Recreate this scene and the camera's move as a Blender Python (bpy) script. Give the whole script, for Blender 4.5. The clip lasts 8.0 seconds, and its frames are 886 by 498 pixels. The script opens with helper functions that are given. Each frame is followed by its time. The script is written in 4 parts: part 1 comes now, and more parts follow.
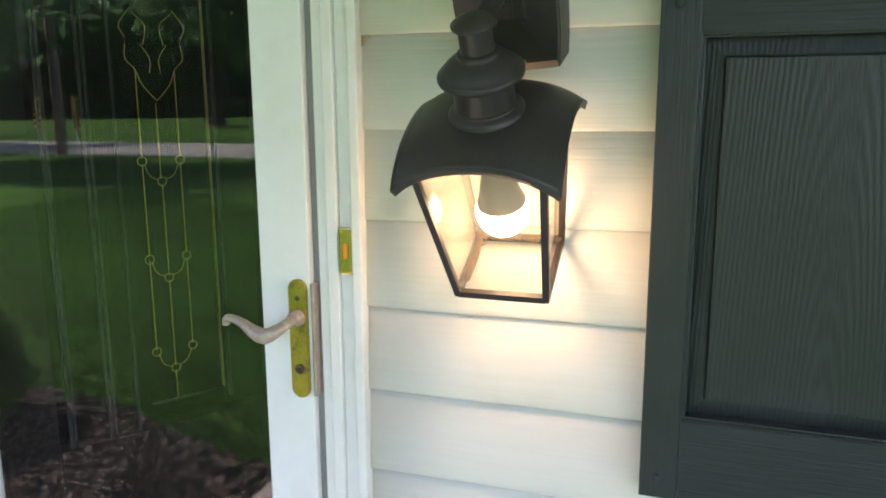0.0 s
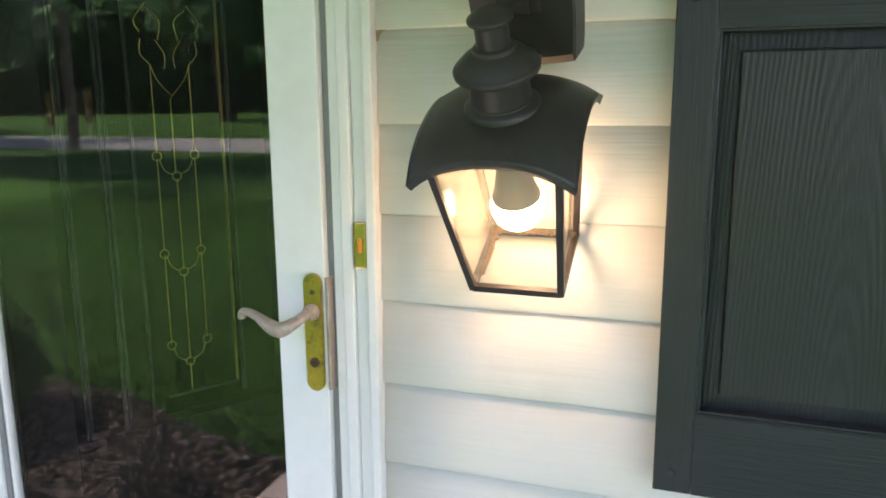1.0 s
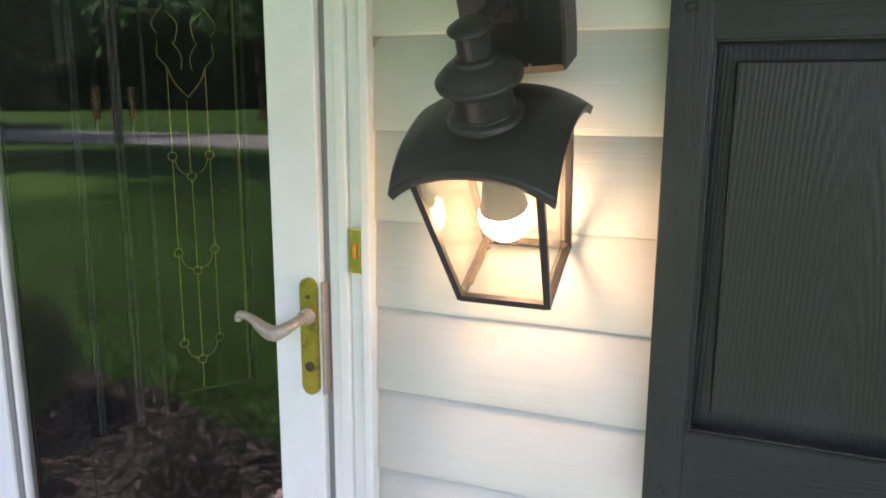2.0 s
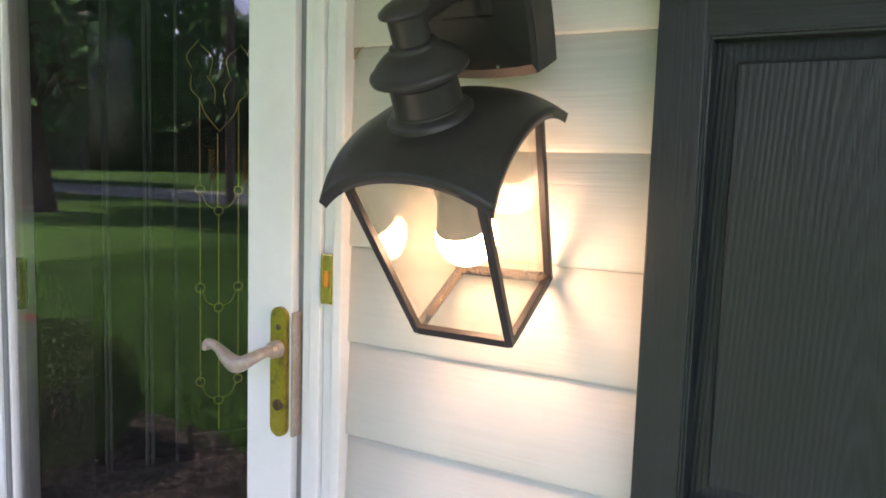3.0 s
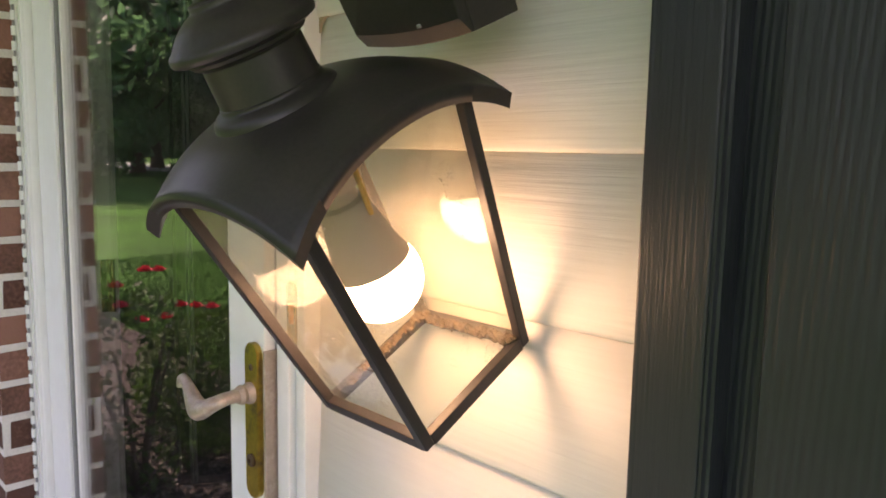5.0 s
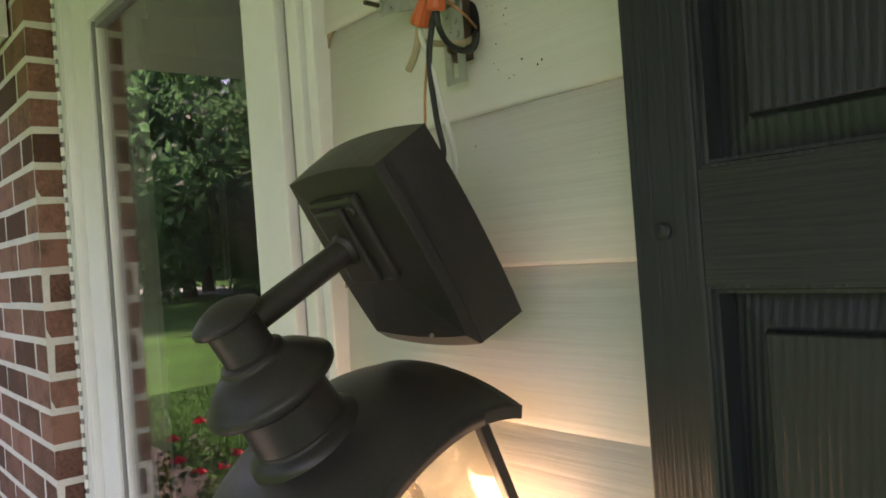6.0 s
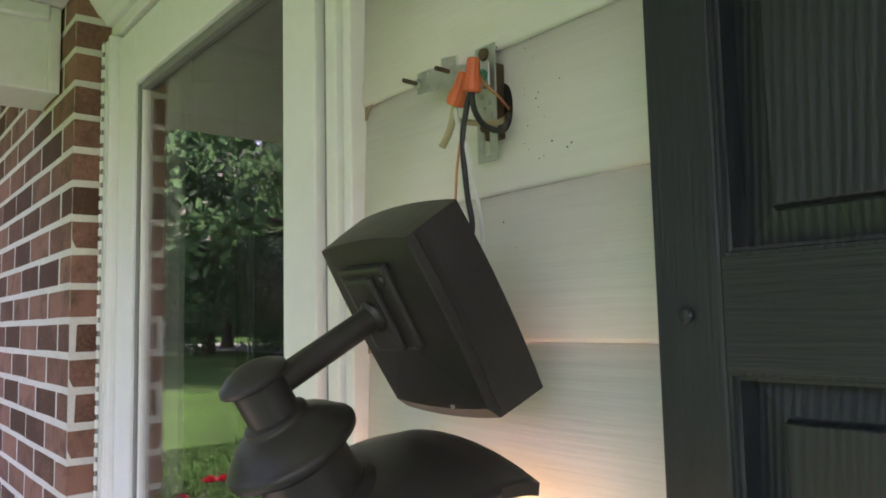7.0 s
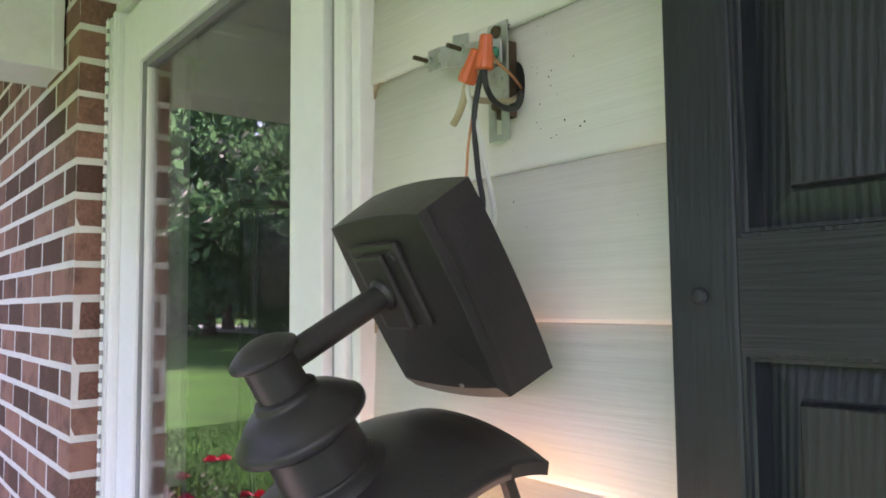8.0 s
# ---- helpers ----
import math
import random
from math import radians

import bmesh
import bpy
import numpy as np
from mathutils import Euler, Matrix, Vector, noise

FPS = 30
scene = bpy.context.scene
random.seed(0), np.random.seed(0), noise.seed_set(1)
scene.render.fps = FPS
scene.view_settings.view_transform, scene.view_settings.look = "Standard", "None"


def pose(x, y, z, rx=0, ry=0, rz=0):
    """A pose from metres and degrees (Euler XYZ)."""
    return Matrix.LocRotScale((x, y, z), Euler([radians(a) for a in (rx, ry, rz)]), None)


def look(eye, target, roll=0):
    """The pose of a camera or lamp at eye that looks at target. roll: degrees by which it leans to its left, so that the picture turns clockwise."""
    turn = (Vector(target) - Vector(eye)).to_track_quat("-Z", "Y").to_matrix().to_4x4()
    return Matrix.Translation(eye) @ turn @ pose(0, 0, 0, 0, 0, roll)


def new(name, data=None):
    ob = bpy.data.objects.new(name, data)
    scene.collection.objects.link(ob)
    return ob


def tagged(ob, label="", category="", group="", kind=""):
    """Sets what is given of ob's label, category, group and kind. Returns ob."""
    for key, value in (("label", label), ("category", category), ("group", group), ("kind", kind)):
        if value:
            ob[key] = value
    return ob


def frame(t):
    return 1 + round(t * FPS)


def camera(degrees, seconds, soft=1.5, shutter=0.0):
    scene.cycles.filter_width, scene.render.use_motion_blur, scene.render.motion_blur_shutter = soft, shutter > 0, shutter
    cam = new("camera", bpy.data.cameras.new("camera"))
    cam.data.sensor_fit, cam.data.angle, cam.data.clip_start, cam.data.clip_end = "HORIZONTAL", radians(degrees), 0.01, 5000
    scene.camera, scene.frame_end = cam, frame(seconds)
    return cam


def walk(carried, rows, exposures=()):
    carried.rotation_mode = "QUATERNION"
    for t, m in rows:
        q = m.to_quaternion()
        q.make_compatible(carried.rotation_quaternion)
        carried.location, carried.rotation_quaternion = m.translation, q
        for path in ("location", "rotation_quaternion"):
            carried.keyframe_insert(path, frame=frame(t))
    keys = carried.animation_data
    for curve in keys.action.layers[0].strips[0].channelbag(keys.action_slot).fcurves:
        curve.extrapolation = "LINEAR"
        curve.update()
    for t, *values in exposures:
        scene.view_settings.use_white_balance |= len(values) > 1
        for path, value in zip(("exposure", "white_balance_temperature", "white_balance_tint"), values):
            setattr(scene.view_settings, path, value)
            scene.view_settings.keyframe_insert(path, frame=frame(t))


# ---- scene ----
cam = camera(60.5, 8.0, soft=1.8)
PATH = [
    (0, (-0.014, 0.069, 1.429), (-0.646, 1.93, 1.055), -0.3),
    (0.5, (-0.017, 0.066, 1.429), (-0.665, 1.918, 1.044), -0.4),
    (1, (-0.018, 0.064, 1.429), (-0.675, 1.913, 1.042), -0.4),
    (2.3, (0.045, 0.111, 1.441), (-0.725, 1.918, 1.062), 0.0),
    (2.5, (0.049, 0.13, 1.42), (-0.73, 1.945, 1.109), -0.2),
    (3, (0.135, 0.252, 1.373), (-0.856, 1.976, 1.162), 1.8),
    (3.5, (0.156, 0.391, 1.36), (-0.906, 2.072, 1.149), -3.7),
    (4, (0.138, 0.501, 1.38), (-0.986, 2.138, 1.14), -3.2),
    (4.2, (0.136, 0.558, 1.398), (-1.09, 2.116, 1.137), -2.4),
    (5.3, (0.196, 0.615, 1.393), (-1.292, 1.933, 1.174), 0.7),
    (5.5, (0.198, 0.606, 1.426), (-1.281, 1.947, 1.303), -1.6),
    (6, (0.219, 0.615, 1.539), (-1.314, 1.9, 1.544), -4.2),
    (6.5, (0.219, 0.604, 1.546), (-1.324, 1.867, 1.697), -2.4),
    (7, (0.227, 0.604, 1.542), (-1.33, 1.846, 1.727), -1.3),
    (7.5, (0.227, 0.598, 1.542), (-1.334, 1.835, 1.725), -0.7),
    (8, (0.219, 0.601, 1.538), (-1.342, 1.842, 1.682), -0.6),
]
EXPOSURES = [(0.0, 2.5, 7000, 34), (3.0, 2.46, 7050, 46), (4.2, 2.37, 7250, 49), (5.5, 2.05, 7900, 48), (6.5, 2.24, 7280, 50), (7.0, 2.38, 7000, 56), (8.0, 2.76, 6600, 61)]
walk(cam, [(t, look(eye, target, roll)) for t, eye, target, roll in PATH], EXPOSURES)

# ---- light ----
SUN_EL, SUN_ROT = 55.0, -76.0
world = bpy.data.worlds.new("world")
scene.world = world
world.use_nodes = True
wn = world.node_tree.nodes
sky = wn.new("ShaderNodeTexSky")
sky.sky_type = "NISHITA"
sky.sun_disc = False
sky.sun_elevation, sky.sun_rotation = radians(SUN_EL), radians(SUN_ROT)
world.node_tree.links.new(sky.outputs[0], wn["Background"].inputs[0])
wn["Background"].inputs[1].default_value = 0.15
sun = new("sun", bpy.data.lights.new("sun", "SUN"))
sun.data.energy, sun.data.angle, sun.data.color = 3.8, radians(0.6), (1.0, 0.93, 0.82)
sd = Vector((math.sin(radians(SUN_ROT)) * math.cos(radians(SUN_EL)), math.cos(radians(SUN_ROT)) * math.cos(radians(SUN_EL)), math.sin(radians(SUN_EL))))
sun.matrix_world = look((0, 0, 20), Vector((0, 0, 20)) - sd)
sun["label"] = "low afternoon sun behind the house"
BULB_POWER = 7.7


# ---- materials ----
def material(name, color, rough=0.5, metal=0.0, vary=0.12, scale=6.0, fine=60.0, bump=0.1, depth=0.002, stretch=(1, 1, 1), second=None, amount=0.0, stain_scale=3.0, spec=0.5, rand=0.0, stain_lo=0.5, stain_hi=0.7, through_light=0.0, island=0.0):
    """Procedural surface: base colour with two scales of variation, optional stains, relief and per-piece variation."""
    mat = bpy.data.materials.new(name)
    mat.use_nodes = True
    n, l = mat.node_tree.nodes, mat.node_tree.links
    b = n["Principled BSDF"]
    b.inputs["Metallic"].default_value = metal
    b.inputs["Specular IOR Level"].default_value = spec
    geo = n.new("ShaderNodeNewGeometry")
    mp = n.new("ShaderNodeMapping")
    mp.inputs["Scale"].default_value = stretch
    l.new(geo.outputs["Position"], mp.inputs[0])
    big = n.new("ShaderNodeTexNoise")
    big.inputs["Scale"].default_value = scale
    big.inputs["Detail"].default_value = 4
    l.new(mp.outputs[0], big.inputs["Vector"])
    small = n.new("ShaderNodeTexNoise")
    small.inputs["Scale"].default_value = fine
    small.inputs["Detail"].default_value = 6
    l.new(mp.outputs[0], small.inputs["Vector"])
    add = n.new("ShaderNodeMath")
    add.operation = "ADD"
    l.new(big.outputs[0], add.inputs[0])
    l.new(small.outputs[0], add.inputs[1])
    last = add.outputs[0]
    if rand:
        info = n.new("ShaderNodeObjectInfo")
        ma = n.new("ShaderNodeMath")
        ma.operation = "MULTIPLY_ADD"
        ma.inputs[1].default_value = rand
        l.new(info.outputs["Random"], ma.inputs[0])
        l.new(last, ma.inputs[2])
        sub = n.new("ShaderNodeMath")
        sub.operation = "SUBTRACT"
        sub.inputs[1].default_value = rand / 2
        l.new(ma.outputs[0], sub.inputs[0])
        last = sub.outputs[0]
    if island:
        mi = n.new("ShaderNodeMath")
        mi.operation = "MULTIPLY_ADD"
        mi.inputs[1].default_value = island
        l.new(geo.outputs["Random Per Island"], mi.inputs[0])
        l.new(last, mi.inputs[2])
        si = n.new("ShaderNodeMath")
        si.operation = "SUBTRACT"
        si.inputs[1].default_value = island / 2
        l.new(mi.outputs[0], si.inputs[0])
        last = si.outputs[0]
    ramp = n.new("ShaderNodeMapRange")
    ramp.inputs["From Min"].default_value, ramp.inputs["From Max"].default_value = 0.6, 1.4
    l.new(last, ramp.inputs["Value"])
    mix = n.new("ShaderNodeMix")
    mix.data_type = "RGBA"
    mix.inputs[6].default_value = (*[c * (1 - vary) for c in color], 1)
    mix.inputs[7].default_value = (*[min(1, c * (1 + vary)) for c in color], 1)
    l.new(ramp.outputs[0], mix.inputs[0])
    out = mix.outputs[2]
    if second:
        st = n.new("ShaderNodeTexNoise")
        st.inputs["Scale"].default_value = stain_scale
        st.inputs["Detail"].default_value = 8
        st.inputs["Roughness"].default_value = 0.65
        l.new(mp.outputs[0], st.inputs["Vector"])
        r2 = n.new("ShaderNodeMapRange")
        r2.inputs["From Min"].default_value, r2.inputs["From Max"].default_value = stain_lo, stain_hi
        r2.inputs["To Max"].default_value = amount
        l.new(st.outputs[0], r2.inputs["Value"])
        m2 = n.new("ShaderNodeMix")
        m2.data_type = "RGBA"
        l.new(r2.outputs[0], m2.inputs[0])
        l.new(out, m2.inputs[6])
        m2.inputs[7].default_value = (*second, 1)
        out = m2.outputs[2]
    l.new(out, b.inputs["Base Color"])
    rr = n.new("ShaderNodeMapRange")
    rr.inputs["To Min"].default_value, rr.inputs["To Max"].default_value = max(0.02, rough - 0.1), min(1, rough + 0.1)
    l.new(big.outputs[0], rr.inputs["Value"])
    l.new(rr.outputs[0], b.inputs["Roughness"])
    if bump:
        bp = n.new("ShaderNodeBump")
        bp.inputs["Strength"].default_value = bump
        bp.inputs["Distance"].default_value = depth
        l.new(small.outputs[0], bp.inputs["Height"])
        l.new(bp.outputs[0], b.inputs["Normal"])
    if through_light:
        tl = n.new("ShaderNodeBsdfTranslucent")
        hs = n.new("ShaderNodeMix")
        hs.data_type = "RGBA"
        hs.inputs[0].default_value = 0.5
        l.new(out, hs.inputs[6])
        hs.inputs[7].default_value = (color[0] * 1.35, color[1] * 1.6, color[2] * 1.1, 1)
        l.new(hs.outputs[2], tl.inputs[0])
        ms = n.new("ShaderNodeMixShader")
        ms.inputs[0].default_value = through_light
        l.new(b.outputs[0], ms.inputs[1])
        l.new(tl.outputs[0], ms.inputs[2])
        l.new(ms.outputs[0], n["Material Output"].inputs[0])
    return mat


def grain(name, color, dark, axis, rings=34.0, rough=0.5, bump=0.5, depth=0.0012, warp=3.0, squeeze=0.12, vary=0.25, lift=None, ringed=True, lift_amount=0.5, fibre=320, heart=None, wander=0.6):
    """Painted wood with embossed grain running along axis (0: x, 2: z), with waves and knots."""
    mat = bpy.data.materials.new(name)
    mat.use_nodes = True
    n, l = mat.node_tree.nodes, mat.node_tree.links
    b = n["Principled BSDF"]
    geo = n.new("ShaderNodeNewGeometry")
    mp = n.new("ShaderNodeMapping")
    sc = [1.0, 1.0, 1.0]
    sc[axis] = squeeze
    mp.inputs["Scale"].default_value = sc
    l.new(geo.outputs["Position"], mp.inputs[0])
    wave = n.new("ShaderNodeTexWave")
    wave.bands_direction = "Z" if axis == 0 else "X"
    wave.inputs["Scale"].default_value = rings
    wave.inputs["Distortion"].default_value = warp
    wave.inputs["Detail"].default_value = 3
    wave.inputs["Detail Scale"].default_value = wander
    if heart:
        wave.wave_type = "RINGS"
        wave.rings_direction = "Y"
        shift = n.new("ShaderNodeMapping")
        shift.inputs["Location"].default_value = [-c * k for c, k in zip(heart, sc)]
        shift.inputs["Scale"].default_value = sc
        l.new(geo.outputs["Position"], shift.inputs[0])
        l.new(shift.outputs[0], wave.inputs["Vector"])
    else:
        l.new(mp.outputs[0], wave.inputs["Vector"])
    fib = n.new("ShaderNodeTexNoise")
    fib.inputs["Scale"].default_value = fibre
    fib.inputs["Detail"].default_value = 4
    l.new(mp.outputs[0], fib.inputs["Vector"])
    patch = n.new("ShaderNodeTexNoise")
    patch.inputs["Scale"].default_value = 9
    patch.inputs["Detail"].default_value = 5
    l.new(geo.outputs["Position"], patch.inputs["Vector"])
    mul = n.new("ShaderNodeMath")
    mul.operation = "MULTIPLY"
    if not ringed:
        wave = n.new("ShaderNodeTexNoise")
        wave.inputs["Scale"].default_value = rings
        wave.inputs["Detail"].default_value = 5
        wave.inputs["Distortion"].default_value = 0.4
        l.new(mp.outputs[0], wave.inputs["Vector"])
    l.new(wave.outputs[0] if not ringed else wave.outputs["Fac"], mul.inputs[0])
    l.new(patch.outputs[0], mul.inputs[1])
    add = n.new("ShaderNodeMath")
    add.operation = "ADD"
    l.new(mul.outputs[0], add.inputs[0])
    l.new(fib.outputs[0], add.inputs[1])
    bp = n.new("ShaderNodeBump")
    bp.inputs["Strength"].default_value = bump
    bp.inputs["Distance"].default_value = depth
    l.new(add.outputs[0], bp.inputs["Height"])
    l.new(bp.outputs[0], b.inputs["Normal"])
    rng = n.new("ShaderNodeMapRange")
    rng.inputs["From Min"].default_value, rng.inputs["From Max"].default_value = 0.35, 1.25
    l.new(add.outputs[0], rng.inputs["Value"])
    mix = n.new("ShaderNodeMix")
    mix.data_type = "RGBA"
    mix.inputs[6].default_value = (*dark, 1)
    mix.inputs[7].default_value = (*color, 1)
    l.new(rng.outputs[0], mix.inputs[0])
    out = mix.outputs[2]
    if lift:
        r3 = n.new("ShaderNodeMapRange")
        r3.inputs["From Min"].default_value, r3.inputs["From Max"].default_value = 0.52, 0.72
        r3.inputs["To Max"].default_value = lift_amount
        l.new(patch.outputs[0], r3.inputs["Value"])
        m3 = n.new("ShaderNodeMix")
        m3.data_type = "RGBA"
        l.new(r3.outputs[0], m3.inputs[0])
        l.new(out, m3.inputs[6])
        m3.inputs[7].default_value = (*lift, 1)
        out = m3.outputs[2]
    l.new(out, b.inputs["Base Color"])
    rr = n.new("ShaderNodeMapRange")
    rr.inputs["To Min"].default_value, rr.inputs["To Max"].default_value = rough - 0.12, rough + 0.12
    l.new(patch.outputs[0], rr.inputs["Value"])
    l.new(rr.outputs[0], b.inputs["Roughness"])
    return mat


def pane_glass(name, strength, base=0.045, rough=0.0, bump=0.0, scale=60.0, tint=(1, 1, 1), dirt=0.0):
    """Thin clear glass: see-through, with a mirror image that strengthens towards grazing view."""
    mat = bpy.data.materials.new(name)
    mat.use_nodes = True
    n, l = mat.node_tree.nodes, mat.node_tree.links
    n.remove(n["Principled BSDF"])
    lw = n.new("ShaderNodeLayerWeight")
    lw.inputs[0].default_value = 0.5
    po = n.new("ShaderNodeMath")
    po.operation = "POWER"
    po.inputs[1].default_value = 4.2
    l.new(lw.outputs["Facing"], po.inputs[0])
    mu = n.new("ShaderNodeMath")
    mu.operation = "MULTIPLY_ADD"
    mu.use_clamp = True
    mu.inputs[1].default_value = strength
    mu.inputs[2].default_value = strength * base
    l.new(po.outputs[0], mu.inputs[0])
    tr = n.new("ShaderNodeBsdfTransparent")
    tr.inputs[0].default_value = (*tint, 1)
    gl = n.new("ShaderNodeBsdfGlossy")
    gl.inputs["Roughness"].default_value = rough
    mx = n.new("ShaderNodeMixShader")
    l.new(mu.outputs[0], mx.inputs[0])
    l.new(tr.outputs[0], mx.inputs[1])
    l.new(gl.outputs[0], mx.inputs[2])
    out = mx.outputs[0]
    geo = n.new("ShaderNodeNewGeometry")
    if bump:
        no = n.new("ShaderNodeTexNoise")
        no.inputs["Scale"].default_value = scale
        l.new(geo.outputs["Position"], no.inputs["Vector"])
        bp = n.new("ShaderNodeBump")
        bp.inputs["Strength"].default_value = bump
        bp.inputs["Distance"].default_value = 0.001
        l.new(no.outputs[0], bp.inputs["Height"])
        l.new(bp.outputs[0], gl.inputs["Normal"])
    if dirt:
        df = n.new("ShaderNodeBsdfDiffuse")
        df.inputs[0].default_value = (0.75, 0.7, 0.6, 1)
        sp = n.new("ShaderNodeTexVoronoi")
        sp.inputs["Scale"].default_value = 330
        l.new(geo.outputs["Position"], sp.inputs["Vector"])
        cl = n.new("ShaderNodeTexNoise")
        cl.inputs["Scale"].default_value = 38
        l.new(geo.outputs["Position"], cl.inputs["Vector"])
        r1 = n.new("ShaderNodeMapRange")
        r1.inputs["From Min"].default_value, r1.inputs["From Max"].default_value = 0.28, 0.12
        l.new(sp.outputs["Distance"], r1.inputs["Value"])
        r2 = n.new("ShaderNodeMapRange")
        r2.inputs["From Min"].default_value, r2.inputs["From Max"].default_value = 0.5, 0.7
        l.new(cl.outputs[0], r2.inputs["Value"])
        m1 = n.new("ShaderNodeMath")
        m1.operation = "MULTIPLY"
        l.new(r1.outputs[0], m1.inputs[0])
        l.new(r2.outputs[0], m1.inputs[1])
        m2 = n.new("ShaderNodeMath")
        m2.operation = "MULTIPLY_ADD"
        m2.inputs[1].default_value = dirt
        m2.inputs[2].default_value = dirt * 0.07
        l.new(m1.outputs[0], m2.inputs[0])
        m4 = n.new("ShaderNodeMixShader")
        l.new(m2.outputs[0], m4.inputs[0])
        l.new(out, m4.inputs[1])
        l.new(df.outputs[0], m4.inputs[2])
        out = m4.outputs[0]
    l.new(out, n["Material Output"].inputs[0])
    return mat


def glow(name, color, power):
    mat = bpy.data.materials.new(name)
    mat.use_nodes = True
    b = mat.node_tree.nodes["Principled BSDF"]
    b.inputs["Base Color"].default_value = (0.85, 0.83, 0.78, 1)
    b.inputs["Emission Color"].default_value = (*color, 1)
    b.inputs["Emission Strength"].default_value = power
    return mat


M_SIDING = grain("painted_siding", (0.80, 0.775, 0.70), (0.735, 0.71, 0.635), 0, rings=90, rough=0.5, bump=0.55, depth=0.0012, squeeze=0.035, ringed=False, fibre=190, lift=(0.62, 0.54, 0.42), lift_amount=0.22)
M_TRIM = material("white_trim", (0.80, 0.80, 0.77), 0.42, vary=0.04, scale=3, fine=40, bump=0.05, second=(0.55, 0.50, 0.42), amount=0.25, stain_scale=9)
M_DOOR = material("white_door_enamel", (0.80, 0.82, 0.80), 0.35, vary=0.03, scale=2, fine=50, bump=0.03, second=(0.6, 0.58, 0.5), amount=0.15, stain_scale=7)
M_GASKET = material("grey_gasket", (0.22, 0.22, 0.22), 0.6, vary=0.1)
M_SHUTTER = grain("slate_shutter", (0.0255, 0.0305, 0.036), (0.015, 0.018, 0.0215), 2, rings=210, rough=0.42, bump=0.7, depth=0.0013, ringed=False, squeeze=0.03, lift=(0.034, 0.039, 0.045), lift_amount=0.4, fibre=420, wander=0.16)
M_PANEL = grain("slate_shutter_panel", (0.0255, 0.0305, 0.036), (0.015, 0.018, 0.0215), 2, rings=55, rough=0.42, bump=0.5, depth=0.0013, warp=22.0, squeeze=0.10, lift=(0.034, 0.039, 0.045), lift_amount=0.35, fibre=420, wander=0.13, heart=(0.135, 0.0, 0.90))
M_SHUTTER_RAIL = grain("slate_shutter_rail", (0.0255, 0.0305, 0.036), (0.015, 0.018, 0.0215), 0, rings=210, rough=0.42, bump=0.7, depth=0.0013, ringed=False, squeeze=0.03, lift=(0.034, 0.039, 0.045), lift_amount=0.4, fibre=420, wander=0.16)
M_BRONZE = material("dark_bronze", (0.040, 0.034, 0.031), 0.40, metal=0.15, vary=0.25, scale=14, fine=380, bump=0.10, depth=0.0004, second=(0.060, 0.047, 0.038), amount=0.5, stain_scale=18)
M_BRASS = material("tarnished_brass", (0.52, 0.36, 0.08), 0.33, metal=0.85, vary=0.2, scale=30, fine=200, bump=0.08, depth=0.0006, second=(0.22, 0.15, 0.10), amount=0.85, stain_scale=38, stain_lo=0.52, stain_hi=0.66)
M_BELL = material("polished_brass", (0.60, 0.42, 0.14), 0.25, metal=0.9, vary=0.08, scale=30, fine=200, bump=0.03)
M_AMBER = material("amber_button", (0.75, 0.26, 0.04), 0.3, vary=0.1)
M_LEVER = material("worn_lever", (0.42, 0.33, 0.27), 0.4, metal=0.3, vary=0.15, scale=40, fine=300, bump=0.08, second=(0.62, 0.55, 0.48), amount=0.6, stain_scale=60)
M_BRICK = material("red_brick", (0.205, 0.098, 0.072), 0.85, vary=0.5, scale=9, fine=130, bump=0.6, depth=0.003, second=(0.11, 0.06, 0.048), amount=0.8, stain_scale=14, rand=1.3, spec=0.2)
M_MORTAR = material("pale_mortar", (0.66, 0.63, 0.58), 0.9, vary=0.12, scale=20, fine=200, bump=0.7, depth=0.002, spec=0.2)
M_CEIL = material("white_ceiling", (0.70, 0.70, 0.66), 0.6, vary=0.05, bump=0.04)
M_CONC = material("porch_concrete", (0.36, 0.34, 0.31), 0.85, vary=0.15, bump=0.3)
M_DOORGLASS = pane_glass("storm_door_glass", 1.15, bump=0.012, scale=5.0, dirt=0.05)
M_LANTGLASS = pane_glass("seeded_lantern_glass", 0.9, bump=0.12, scale=90, dirt=0.75, tint=(0.97, 0.96, 0.92))
M_BULB = glow("lit_bulb", (1.0, 0.74, 0.42), BULB_POWER)
M_PLASTIC = material("bulb_plastic", (0.40, 0.36, 0.31), 0.45, vary=0.05, bump=0.02)
M_STEEL = material("galvanised_steel", (0.52, 0.53, 0.50), 0.38, metal=0.85, vary=0.12, scale=60, fine=400, bump=0.05, second=(0.30, 0.26, 0.20), amount=0.5, stain_scale=50)
M_RUST_SHADE = material("rust_and_slot_shade", (0.12, 0.08, 0.05), 0.6, metal=0.6, vary=0.3, scale=80)
M_ORANGE = material("orange_plastic", (0.72, 0.13, 0.035), 0.4, vary=0.08, scale=40, bump=0.03)
M_BLACKW = material("black_wire", (0.018, 0.018, 0.018), 0.4, vary=0.1)
M_WHITEW = material("white_wire", (0.66, 0.65, 0.60), 0.45, vary=0.08)
M_COPPER = material("bare_copper", (0.62, 0.26, 0.13), 0.4, metal=0.7, vary=0.15)
M_TANW = material("aged_wire", (0.42, 0.33, 0.20), 0.5, vary=0.2)
M_GREEN = material("green_screw", (0.01, 0.17, 0.10), 0.35, metal=0.4, vary=0.2)
